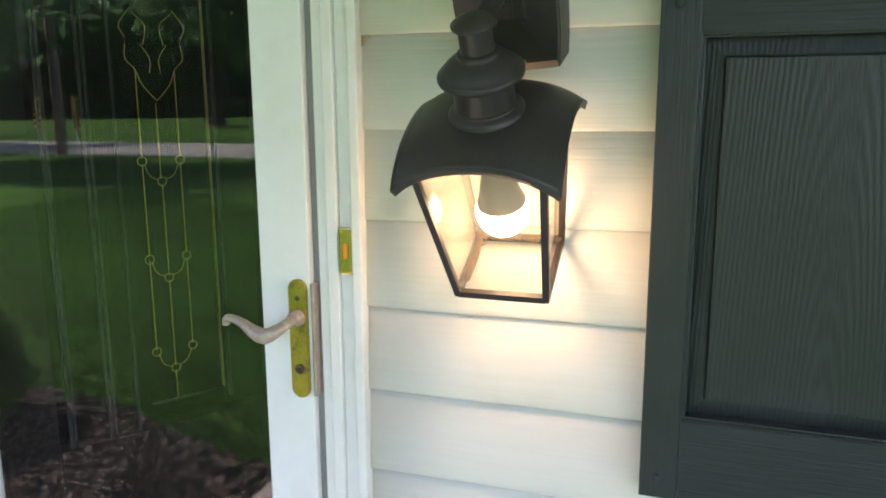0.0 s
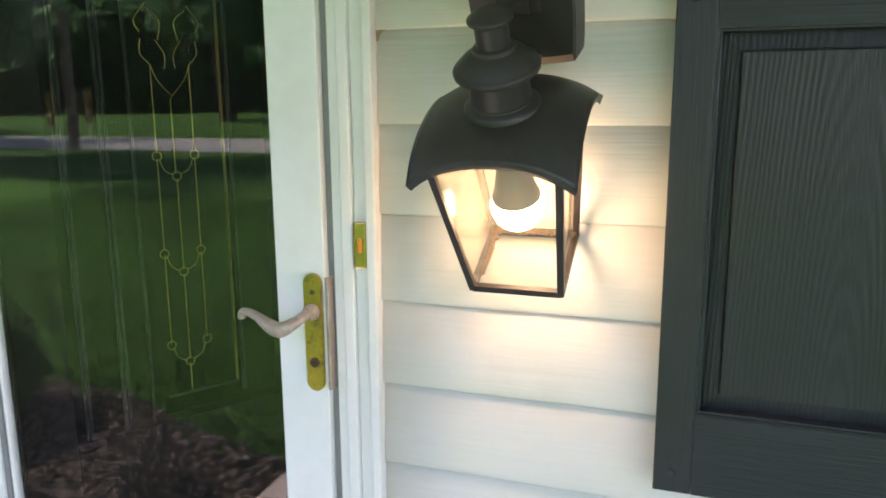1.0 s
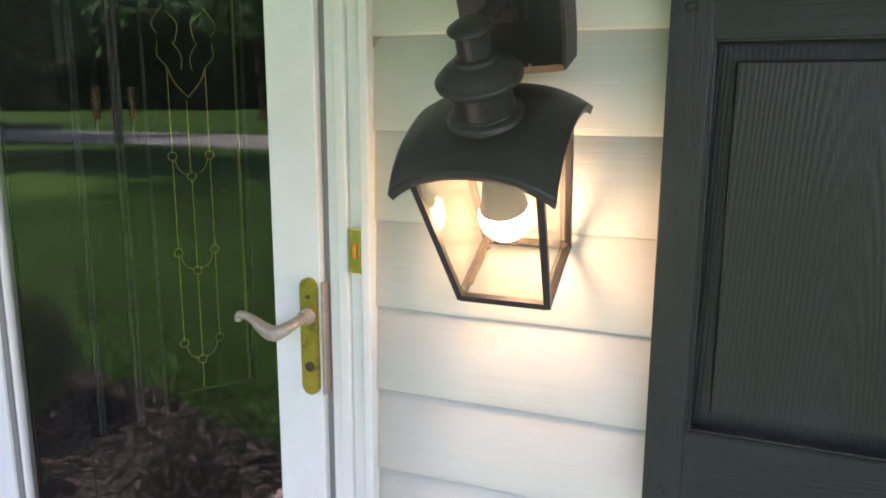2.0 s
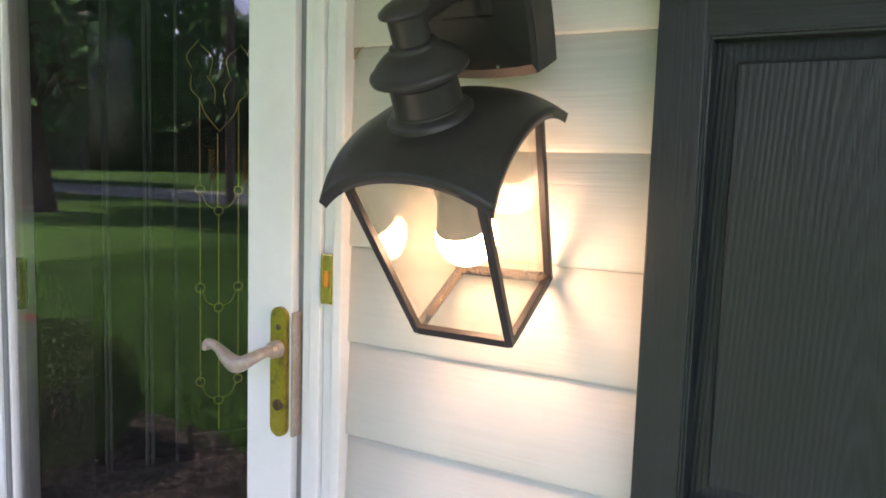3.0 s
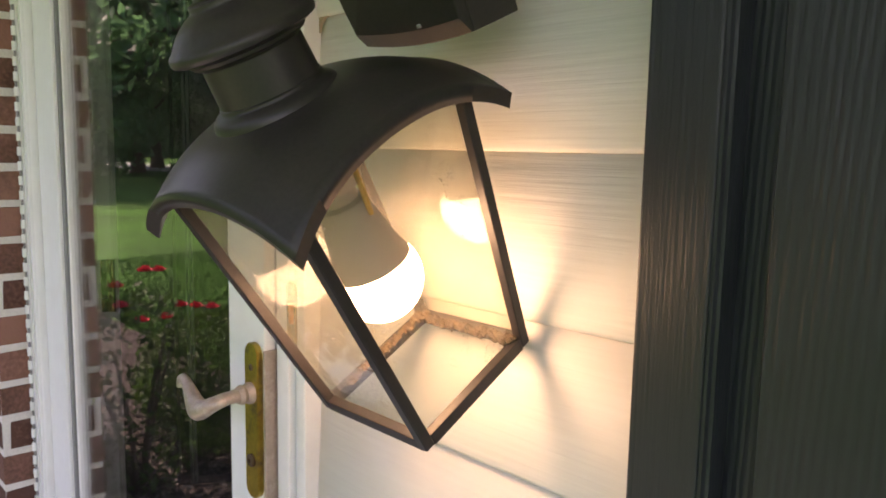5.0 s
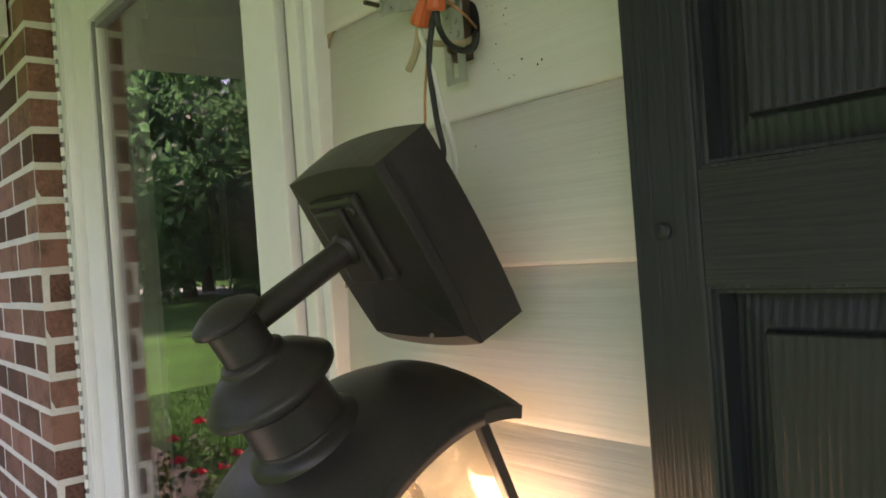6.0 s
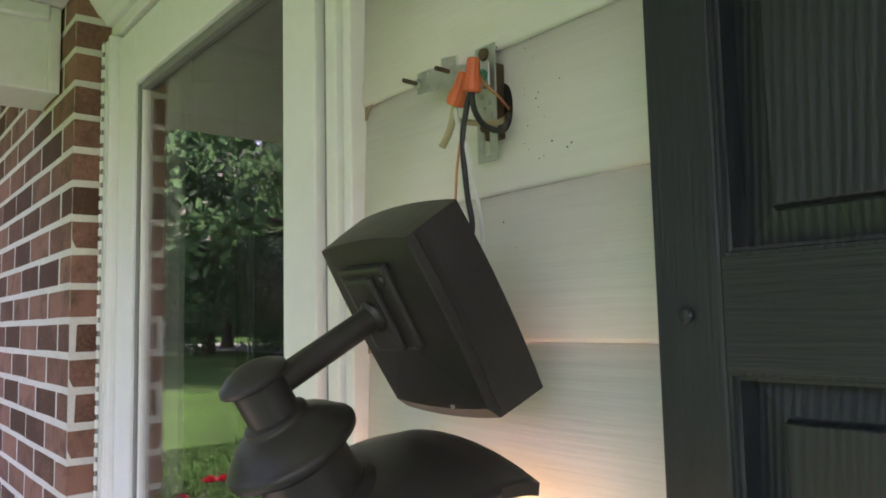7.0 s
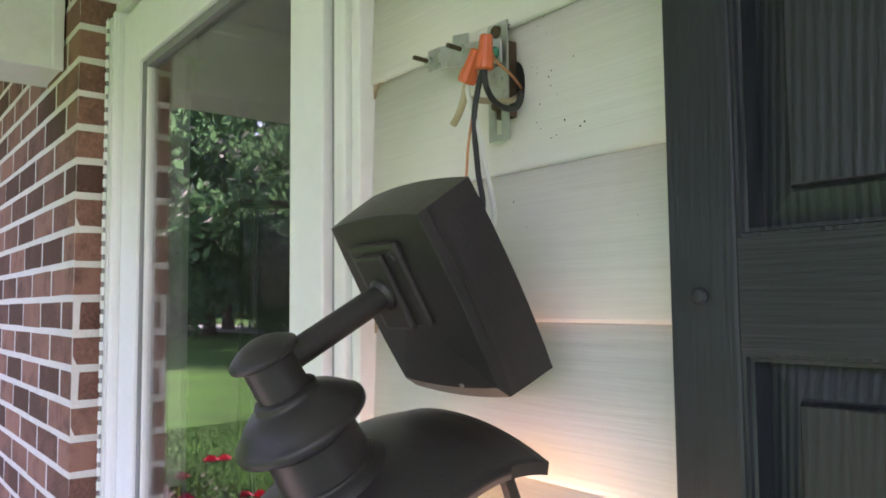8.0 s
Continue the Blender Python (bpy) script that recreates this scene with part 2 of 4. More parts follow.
M_DIRT = material("dark_speck", (0.05, 0.045, 0.035), 0.9, vary=0.3)
M_CRUST = material("insect_crust", (0.15, 0.105, 0.062), 0.9, vary=0.6, scale=90, fine=420, bump=0.5)
M_CAULK = material("weathered_caulk", (0.46, 0.46, 0.44), 0.8, vary=0.35, scale=70, fine=260, bump=0.5)
M_STAIN_SHADE = material("brown_stain_shade", (0.33, 0.25, 0.165), 0.9, vary=0.35, scale=60, fine=300, bump=0.3)
M_HOLE_SHADE = material("hole_shade", (0.01, 0.01, 0.01), 0.9, vary=0.1)
# Near-black wall colour holds the darkness of the unlit hall.
M_ROOM = material("room_shade_black", (0.016, 0.015, 0.013), 0.8, vary=0.1, spec=0.05)
# Inner door and hall floor: interior darkness put into the colour; roof too dark.
M_INNER = material("shade_black", (0.014, 0.012, 0.010), 0.6, vary=0.2, spec=0.08)
M_CAME = material("brass_came", (0.38, 0.28, 0.07), 0.4, metal=0.7, vary=0.15)
M_STRIP = material("faint_grey_strip", (0.026, 0.030, 0.026), 0.6, vary=0.7, scale=8, spec=0.2)
M_INGLASS = pane_glass("inner_glass", 0.06)
M_LAWN = material("lawn", (0.031, 0.104, 0.015), 0.9, vary=0.55, scale=0.5, fine=9, bump=0.6, depth=0.03, second=(0.042, 0.148, 0.019), amount=0.7, stain_scale=0.25, spec=0.1)
M_ROAD = material("pale_asphalt", (0.25, 0.29, 0.24), 0.9, vary=0.15, scale=0.6, fine=20, bump=0.3)
M_MULCH = material("bark_mulch", (0.052, 0.044, 0.035), 0.95, vary=0.55, scale=14, fine=90, bump=0.9, depth=0.02, spec=0.1)
M_CHIP = material("bark_chip", (0.078, 0.072, 0.060), 0.9, vary=0.75, scale=20, fine=120, bump=0.6, depth=0.004, island=1.6, spec=0.15)
M_BARK = material("tree_bark", (0.075, 0.058, 0.042), 0.95, vary=0.4, scale=3, fine=25, bump=0.9, depth=0.03, stretch=(1, 1, 0.25), spec=0.1)
M_LEAF = material("tree_leaves", (0.078, 0.180, 0.088), 0.55, vary=0.55, scale=0.7, fine=7, bump=0.0, rand=0.3, spec=0.35, through_light=0.6)
M_BOX = material("boxwood_leaves", (0.045, 0.105, 0.020), 0.5, vary=0.5, scale=8, fine=60, bump=0.0, spec=0.2, through_light=0.3)
M_ROSELEAF = material("rose_leaves", (0.040, 0.085, 0.022), 0.55, vary=0.45, scale=9, fine=40, bump=0.0, spec=0.2, through_light=0.3)
M_DARKLEAF = material("dark_shrub_leaves", (0.030, 0.030, 0.020), 0.6, vary=0.5, scale=20, fine=80, bump=0.0)
M_ROSE = material("rose_petals", (0.62, 0.02, 0.05), 0.6, vary=0.2, scale=30, bump=0.0)
M_POLE = material("weathered_pole", (0.16, 0.13, 0.10), 0.9, vary=0.25, scale=3, fine=30, bump=0.5)
M_SIGNY = material("orange_sheeting", (0.90, 0.42, 0.03), 0.5, vary=0.06)
M_SIGNB = material("black_sheeting", (0.02, 0.02, 0.02), 0.5, vary=0.1)


# ---- makers ----
def mesh_ob(name, bm, mat, smooth=False):
    me = bpy.data.meshes.new(name)
    bm.normal_update()
    bm.to_mesh(me)
    bm.free()
    me.materials.append(mat)
    if smooth:
        for p in me.polygons:
            p.use_smooth = True
        me.set_sharp_from_angle(angle=radians(34))
    return new(name, me)


WORLD_OF = {}


def thing(name, at, label, category, group="", kind="", rot=0.0):
    """An Empty at the thing's base."""
    e = new(name)
    e.empty_display_size = 0.02
    e.matrix_basis = pose(*at, rot)
    WORLD_OF[e.name] = e.matrix_basis.copy()
    return tagged(e, label, category, group, kind)


def part(name, bm, mat, parent=None, label="", smooth=False, local=False, at=None):
    """Links a bmesh as one mesh object under a thing or a part. Vertices in the world, or local to the thing."""
    ob = mesh_ob(name, bm, mat, smooth)
    if parent is not None:
        ob.parent = parent
        w = WORLD_OF.get(parent.name, Matrix.Identity(4))
        if not local:
            ob.matrix_parent_inverse = w.inverted()
            WORLD_OF[ob.name] = Matrix.Identity(4)
        else:
            WORLD_OF[ob.name] = w
    if label:
        ob["label"] = label
    return ob


def box(x0, x1, y0, y1, z0, z1, bevel=0.0, bm=None, seg=2):
    own = bm is None
    bm = bm or bmesh.new()
    r = bmesh.ops.create_cube(bm, size=1.0)
    vs = r["verts"]
    for v in vs:
        v.co = Vector((x0 + (v.co.x + 0.5) * (x1 - x0), y0 + (v.co.y + 0.5) * (y1 - y0), z0 + (v.co.z + 0.5) * (z1 - z0)))
    if bevel:
        es = list({e for v in vs for e in v.link_edges})
        bmesh.ops.bevel(bm, geom=es, offset=bevel, segments=seg, affect="EDGES", profile=0.6)
    return bm


def lathe(profile, n=40, bm=None, m=None):
    """A turned solid: profile rows of (radius, height) about the z axis."""
    bm = bm or bmesh.new()
    rings = []
    for r, z in profile:
        ring = []
        for i in range(n):
            a = 2 * math.pi * i / n
            v = Vector((r * math.cos(a), r * math.sin(a), z))
            ring.append(bm.verts.new(m @ v if m else v))
        rings.append(ring)
    for a, b in zip(rings, rings[1:]):
        for i in range(n):
            bm.faces.new((a[i], a[(i + 1) % n], b[(i + 1) % n], b[i]))
    bm.faces.new(list(reversed(rings[0])))
    bm.faces.new(rings[-1])
    bmesh.ops.recalc_face_normals(bm, faces=bm.faces)
    return bm


def rod(a, b, r, n=12, bm=None, r2=None):
    bm = bm or bmesh.new()
    a, b = Vector(a), Vector(b)
    m = Matrix.Translation(a) @ (b - a).to_track_quat("Z", "Y").to_matrix().to_4x4()
    d = (b - a).length
    return lathe([(r, 0), (r if r2 is None else r2, d)], n, bm, m)


def smooth_path(pts, steps=8):
    pts = [Vector(p) for p in pts]
    q = [pts[0] * 2 - pts[1]] + pts + [pts[-1] * 2 - pts[-2]]
    out = []
    for i in range(1, len(q) - 2):
        for k in range(steps):
            t = k / steps
            a, b, c, d = q[i - 1], q[i], q[i + 1], q[i + 2]
            out.append(0.5 * (2 * b + (c - a) * t + (2 * a - 5 * b + 4 * c - d) * t * t + (3 * b - a - 3 * c + d) * t ** 3))
    out.append(pts[-1])
    return out


def tube(pts, radii, n=10, bm=None, steps=8, flat=1.0):
    """A bent round bar through the points, its radius following radii (one number or one per point)."""
    bm = bm or bmesh.new()
    path = smooth_path(pts, steps)
    if not isinstance(radii, (list, tuple)):
        radii = [radii] * len(pts)
    rings = []
    prev = None
    for i, p in enumerate(path):
        f = i / max(1, len(path) - 1) * (len(pts) - 1)
        k = min(int(f), len(pts) - 2)
        r = radii[k] + (radii[k + 1] - radii[k]) * (f - k)
        d = (path[min(i + 1, len(path) - 1)] - path[max(i - 1, 0)]).normalized()
        side = d.cross(Vector((0, 0, 1)) if prev is None else prev)
        if side.length < 1e-4:
            side = d.cross(Vector((1, 0, 0)))
        side.normalize()
        up = side.cross(d).normalized()
        prev = up
        ring = [bm.verts.new(p + side * r * math.cos(2 * math.pi * j / n) + up * r * flat * math.sin(2 * math.pi * j / n)) for j in range(n)]
        rings.append(ring)
    for a, b in zip(rings, rings[1:]):
        for j in range(n):
            bm.faces.new((a[j], a[(j + 1) % n], b[(j + 1) % n], b[j]))
    bm.faces.new(list(reversed(rings[0])))
    bm.faces.new(rings[-1])
    bmesh.ops.recalc_face_normals(bm, faces=bm.faces)
    return bm


def prism(outline, lo, hi, axis=2, bm=None, bevel=0.0):
    """A flat outline of (u, v) drawn out from lo to hi along an axis."""
    bm = bm or bmesh.new()
    put = {0: lambda u, v, w: (w, u, v), 1: lambda u, v, w: (u, w, v), 2: lambda u, v, w: (u, v, w)}[axis]
    a = [bm.verts.new(put(u, v, lo)) for u, v in outline]
    b = [bm.verts.new(put(u, v, hi)) for u, v in outline]
    k = len(outline)
    bm.faces.new(a)
    bm.faces.new(list(reversed(b)))
    for i in range(k):
        bm.faces.new((a[i], b[i], b[(i + 1) % k], a[(i + 1) % k]))
    bmesh.ops.recalc_face_normals(bm, faces=bm.faces)
    if bevel:
        bmesh.ops.bevel(bm, geom=list(bm.edges), offset=bevel, segments=2, affect="EDGES", clamp_overlap=True)
    return bm


# ---- the setting: wall, boards, ceiling, porch ----
WALL_Y = 1.047
COURSE, LINE = 0.127, 1.268
CEIL_Z = 2.23

wall = tagged(mesh_ob("wall_front", box(-0.535, 1.7, 1.062, 1.20, 0.0, 3.1), M_TRIM), "white lap-sided house wall beside the front door", "wall", kind="structure")
part("lintel", box(-1.40, -0.535, 1.075, 1.20, 2.14, 3.1), M_TRIM, wall)


def siding_board(z0):
    """One lapped board: its foot stands proud, its head tucks under the next."""
    bm = bmesh.new()
    x0, x1 = -0.466, 1.6
    y, h = WALL_Y, COURSE
    sec = [(y + 0.0065, z0 + 0.0016), (y + 0.0040, z0), (y + 0.0020, z0 + 0.0004), (y + 0.0006, z0 + 0.0016), (y, z0 + 0.0040), (y + 0.0002, z0 + 0.010), (y + 0.0055, z0 + h + 0.006), (y + 0.0085, z0 + h + 0.006)]
    n, k8 = 14, len(sec)
    rings = []
    for i in range(n + 1):
        x = x0 + (x1 - x0) * i / n
        w = 0.0007 * math.sin(x * 9 + z0 * 40) + 0.0004 * math.sin(x * 23 + z0 * 11)
        rings.append([bm.verts.new((x, yy + w * (0.6 if k < 6 else 0.2), zz + w * 0.5)) for k, (yy, zz) in enumerate(sec)])
    for a, b in zip(rings, rings[1:]):
        for k in range(k8):
            bm.faces.new((a[k], b[k], b[(k + 1) % k8], a[(k + 1) % k8])).smooth = 0 < k < 6
    bm.faces.new(list(reversed(rings[0])))
    bm.faces.new(rings[-1])
    bmesh.ops.recalc_face_normals(bm, faces=bm.faces)
    return part("siding_board", bm, M_SIDING, wall)


for k in range(-9, 8):
    siding_board(LINE + COURSE * k)

# corner channel, casing strips beside the door
for name, x0, x1, y0 in (("channel_lip", -0.478, -0.4635, 1.031), ("casing_flat", -0.5025, -0.478, 1.0445), ("casing_rib", -0.520, -0.5025, 1.036), ("casing_inner", -0.5365, -0.520, 1.042)):
    part("trim", box(x0, x1, y0, 1.075, 0.05, 2.14, 0.0022), M_TRIM, wall)
head = tagged(mesh_ob("trim", box(-1.405, -0.4635, 1.030, 1.075, 2.137, 2.165, 0.003), M_TRIM), "white head casing over the storm door", "trim", kind="structure")
part("crown", prism([(1.075, 2.165), (1.020, 2.165), (1.012, 2.178), (1.004, 2.185), (0.985, 2.212), (0.982, 2.229), (1.075, 2.229)], -1.40, -0.45, axis=0), M_TRIM, head)
part("crown", prism([(1.075, 2.165), (1.030, 2.165), (1.024, 2.178), (1.016, 2.229), (1.075, 2.229)], -0.45, 1.6, axis=0), M_TRIM, head)

ceiling = tagged(mesh_ob("ceiling", box(-1.53, 1.7, -0.60, 1.06, CEIL_Z, CEIL_Z + 0.05), M_CEIL), "flat white painted porch ceiling", "ceiling", kind="structure")
beam = tagged(mesh_ob("trim", box(-1.70, -1.532, -0.60, 0.958, 2.045, 2.26, 0.004), M_TRIM), "white boxed porch beam meeting the brick wall", "beam", kind="structure")
part("corner_strip", box(-1.531, -1.514, 0.935, 0.957, 2.040, 2.228, 0.003), M_TRIM, beam)
part("ledge", box(-1.532, -1.508, -0.60, 0.934, 2.198, 2.229, 0.004), M_TRIM, beam)
beam2 = tagged(mesh_ob("trim", box(-1.53, 1.7, -0.65, -0.602, 2.09, 2.28, 0.004), M_TRIM), "white boxed beam along the porch edge", "beam", kind="structure")
porch = tagged(mesh_ob("porch_floor", box(-1.53, 1.7, -0.55, 1.06, -0.25, 0.0, 0.01), M_CONC), "grey concrete porch slab", "floor", kind="structure")
# Unseen roof, added to keep the sun off the porch and its wall.
roof = tagged(mesh_ob("roof", prism([(0.55, 2.28), (6.0, 5.2), (6.0, 5.35), (0.5, 2.40)], -9.0, -1.72, axis=0), M_INNER), "unseen dark pitched roof added to shade the porch", "roof", kind="structure")
part("porch_shade_roof", prism([(-0.70, 2.30), (6.0, 5.2), (6.0, 5.35), (-0.75, 2.42)], -1.715, 9.0, axis=0), M_INNER, roof)
part("soffit", box(-9, -1.705, 0.56, 0.958, 2.262, 2.28), M_CEIL, roof)
part("gable", box(-8.9, 8.9, 1.21, 1.30, 2.4, 3.0), M_TRIM, roof)

# room behind the door, its darkness put into near-black colours
room = tagged(mesh_ob("wall_room", box(-1.62, -1.56, 1.21, 4.0, 0.0, 2.4), M_ROOM), "entrance hall wall, its colour darkened for the unlit room", "wall", kind="structure")
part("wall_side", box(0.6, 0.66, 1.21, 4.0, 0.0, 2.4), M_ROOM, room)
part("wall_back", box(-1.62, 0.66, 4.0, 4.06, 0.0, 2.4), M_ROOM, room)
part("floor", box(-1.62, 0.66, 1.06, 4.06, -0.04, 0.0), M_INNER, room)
tagged(mesh_ob("ceiling", box(-1.62, 0.66, 1.21, 4.06, 2.4, 2.45), M_ROOM), "hall ceiling, its colour darkened for the unlit room", "ceiling", kind="structure")

# ---- storm door ----
FACE, GLASS_Y = 1.034, 1.052
door = thing("door_1", (-0.97, FACE, 0.06), "white full-view storm door, closed, with clear glass and brass lever", "door", kind="structure")
part("latch_stile", box(-0.6305, -0.5485, FACE, 1.066, 0.08, 2.125, 0.0025), M_DOOR, door)
part("hinge_stile", box(-1.352, -1.251, FACE, 1.066, 0.08, 2.125, 0.003), M_DOOR, door)
part("top_rail", box(-1.251, -0.6305, FACE + 0.0005, 1.066, 2.008, 2.125, 0.0025), M_DOOR, door)
part("bottom_rail", box(-1.251, -0.6305, FACE + 0.0005, 1.066, 0.08, 0.26, 0.0025), M_DOOR, door)
part("hinge_rail", box(-1.398, -1.355, 1.022, 1.072, 0.05, 2.134, 0.003), M_DOOR, door)
part("hinge_rib", box(-1.372, -1.3565, 1.016, 1.024, 0.05, 2.134, 0.002), M_DOOR, door)
part("gasket", box(-1.2505, -1.2395, 1.040, 1.060, 0.262, 2.006, 0.002), M_GASKET, door)
part("gasket", box(-1.2392, -1.2308, 1.0445, 1.060, 0.262, 2.006, 0.003), M_TRIM, door)
part("gasket", box(-0.6355, -0.6310, 1.042, 1.060, 0.262, 2.006, 0.001), M_GASKET, door)
part("gasket", box(-1.2300, -0.637, 1.042, 1.060, 1.992, 2.007, 0.001), M_GASKET, door)
# Grey strip set back in the gap between latch stile and casing.
part("gap_strip", box(-0.5478, -0.5372, 1.047, 1.066, 0.08, 2.125), M_GASKET, door)
glass = part("glass_pane", box(-1.2305, -0.636, GLASS_Y, GLASS_Y + 0.003, 0.262, 1.991), M_DOORGLASS, door)
glass.visible_shadow = False

# latch plate with rounded ends, keyhole and lever
px, pz0, pz1, pw = -0.567, 0.995, 1.178, 0.0148
arc = [(px + pw * math.cos(a), pz1 - pw + pw * math.sin(a)) for a in [math.pi * k / 12 for k in range(13)]]
arc += [(px - pw * math.cos(a), pz0 + pw - pw * math.sin(a)) for a in [math.pi * k / 12 for k in range(13)]]
plate = part("latch_plate", prism(arc, FACE - 0.007, FACE + 0.001, axis=1, bevel=0.0012), M_BRASS, door, "tarnished brass latch plate")
part("keyhole", lathe([(0.0075, 0), (0.0075, 0.004), (0.006, 0.005), (0.0025, 0.005), (0.0025, 0.002)], 20, None, pose(px + 0.001, FACE - 0.006, 1.041, 90)), M_RUST_SHADE, plate)
part("screw", lathe([(0.004, 0), (0.004, 0.002), (0.002, 0.003)], 14, None, pose(px + 0.001, FACE - 0.006, 1.150, 90)), M_RUST_SHADE, plate)
part("lever", tube([(px, 1.030, 1.121), (px - 0.001, 0.998, 1.119), (px - 0.006, 0.984, 1.114), (px - 0.025, 0.978, 1.104), (px - 0.045, 0.981, 1.107), (px - 0.068, 0.985, 1.118), (px - 0.088, 0.988, 1.123), (px - 0.098, 0.990, 1.120), (px - 0.099, 0.991, 1.112)],
                   [0.0090, 0.0085, 0.0095, 0.0125, 0.0105, 0.0070, 0.0060, 0.0062, 0.0070], n=18, flat=0.85), M_LEVER, door, "worn brass wave-shaped lever", smooth=True)
part("lever_collar", lathe([(0.0125, 0), (0.0125, 0.005), (0.010, 0.009), (0.0115, 0.013), (0.009, 0.018)], 24, None, pose(px, FACE - 0.006, 1.120, 90)), M_LEVER, door, smooth=True)
part("strike_cover", box(-0.5462, -0.5412, 1.030, 1.05, 0.998, 1.172, 0.0015), M_LEVER, door)

# bead of weathered sealant along the brick, and the storm door's continuous hinge
bm = bmesh.new()
for k in range(150):
    z = 0.06 + k * 0.0138
    rr = 0.0035 + 0.0025 * random.random()
    x = -1.4015 + 0.002 * random.random()
    box(x - rr, x + rr, 1.016 - rr * 0.7, 1.026, z, z + 0.0095 + 0.005 * random.random(), 0, bm)
part("sealant_bead", bm, M_CAULK, door, "grey weathered sealant bead beside the brick")
hinge = part("piano_hinge", box(-1.3985, -1.3800, 1.0165, 1.0215, 0.06, 2.128, 0.0006), M_DOOR, door, "white continuous hinge along the stile")
part("hinge_pin", rod((-1.3915, 1.0135, 0.062), (-1.3915, 1.0135, 2.126), 0.0021, 8), M_GASKET, hinge)
for k in range(76):
    z = 0.066 + k * 0.0272
    part("knuckle", rod((-1.3915, 1.0132, z), (-1.3915, 1.0132, z + 0.0165), 0.0046, 10), M_DOOR, hinge, smooth=True)

# inner door, standing open into the hall; its near-black colour includes the hall's darkness
HINGE, SWING = Vector((-1.36, 1.152, 0)), 58.0
inner = thing("door_2", (HINGE.x, HINGE.y, 0.05), "inner door standing open, coloured near black for the unlit hall, with brass-leaded glass", "door", kind="structure")
inner.matrix_basis = Matrix.Translation((HINGE.x, HINGE.y, 0.0)) @ pose(0, 0, 0, 0, 0, SWING)
WORLD_OF[inner.name] = inner.matrix_basis.copy()
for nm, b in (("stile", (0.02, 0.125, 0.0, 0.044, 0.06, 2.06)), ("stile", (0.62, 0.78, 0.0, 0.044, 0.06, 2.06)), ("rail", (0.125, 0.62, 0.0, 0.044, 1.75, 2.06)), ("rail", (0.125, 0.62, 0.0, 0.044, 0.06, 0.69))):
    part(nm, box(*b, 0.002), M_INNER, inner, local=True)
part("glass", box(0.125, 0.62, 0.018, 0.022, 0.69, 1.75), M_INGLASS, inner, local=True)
# Thin upright grey-green strips across the inner door's glazing.
for s in (0.150, 0.158, 0.232, 0.243, 0.296, 0.520):
    part("faint_strip", box(s - 0.0028, s + 0.0028, 0.006, 0.016, 0.62 if s < 0.3 else 0.72, 1.74), M_STRIP, inner, local=True)
part("came", box(0.5003, 0.5023, 0.004, 0.016, 0.75, 1.74), M_CAME, inner, "brass came", local=True)
part("came", box(0.33, 0.503, 0.004, 0.016, 0.744, 0.746), M_STRIP, inner, local=True)
for s0, za, zb in ((0.347, 1.309, 1.508), (0.347, 1.090, 1.309), (0.347, 0.866, 1.090), (0.386, 1.262, 1.44), (0.388, 1.04, 1.262), (0.388, 0.822, 1.04), (0.388, 0.747, 0.822), (0.432, 1.309, 1.512), (0.432, 1.088, 1.309), (0.432, 0.868, 1.088)):
    part("came", rod((s0, 0.01, za + 0.006), (s0, 0.01, zb - 0.006), 0.0010, 8), M_CAME, inner, local=True)
for zc in (1.262, 1.040, 0.822):
    for s0, dz in ((0.347, 0.047), (0.388, 0.0), (0.432, 0.047)):
        ring = [(s0 + 0.010 * math.cos(a), 0.01, zc + dz + 0.010 * math.sin(a)) for a in [2 * math.pi * k / 10 for k in range(11)]]
        part("came", tube(ring, 0.0009, 6, steps=3), M_CAME, inner, local=True)
    part("came", tube([(0.352, 0.01, zc + 0.037), (0.362, 0.01, zc + 0.014), (0.380, 0.01, zc + 0.004)], 0.0008, 6, steps=5), M_CAME, inner, local=True)
    part("came", tube([(0.427, 0.01, zc + 0.037), (0.416, 0.01, zc + 0.014), (0.396, 0.01, zc + 0.004)], 0.0008, 6, steps=5), M_CAME, inner, local=True)
for sgn in (-1, 1):
    c = 0.390
    for pts in ([(0, 1.44), (0.030, 1.475), (0.043, 1.508)], [(0.043, 1.508), (0.062, 1.530), (0.060, 1.560)], [(0.012, 1.50), (0.010, 1.53), (0.028, 1.56)], [(0.022, 1.56), (0.016, 1.60), (0.040, 1.625)], [(0.060, 1.575), (0.070, 1.60), (0.045, 1.635)]):
        part("came", tube([(c + sgn * u, 0.01, v) for u, v in pts], 0.0009, 6, steps=6), M_CAME, inner, local=True)
jamb = tagged(mesh_ob("trim", box(-1.420, -1.400, 1.148, 1.176, 0.02, 2.08, 0.002), M_TRIM), "white inner door jamb", "trim", kind="structure")
part("hinge_leaf", box(-1.4003, -1.3985, 1.152, 1.170, 1.055, 1.163, 0.0008), M_BELL, jamb, "brass butt hinge")
part("hinge_knuckle", rod((-1.394, 1.172, 1.055), (-1.394, 1.172, 1.163), 0.006), M_BELL, jamb)

# ---- doorbell ----
bell = thing("doorbell", (-0.4885, 1.0445, 1.19), "narrow polished brass doorbell with lit amber button", "doorbell")
part("plate", box(-0.4985, -0.4785, 1.0325, 1.0440, 1.190, 1.257, 0.0018), M_BELL, bell)
part("rim", box(-0.4965, -0.4930, 1.0305, 1.034, 1.194, 1.253, 0.0012), M_BELL, bell)
part("rim", box(-0.4838, -0.4805, 1.0305, 1.034, 1.194, 1.253, 0.0012), M_BELL, bell)
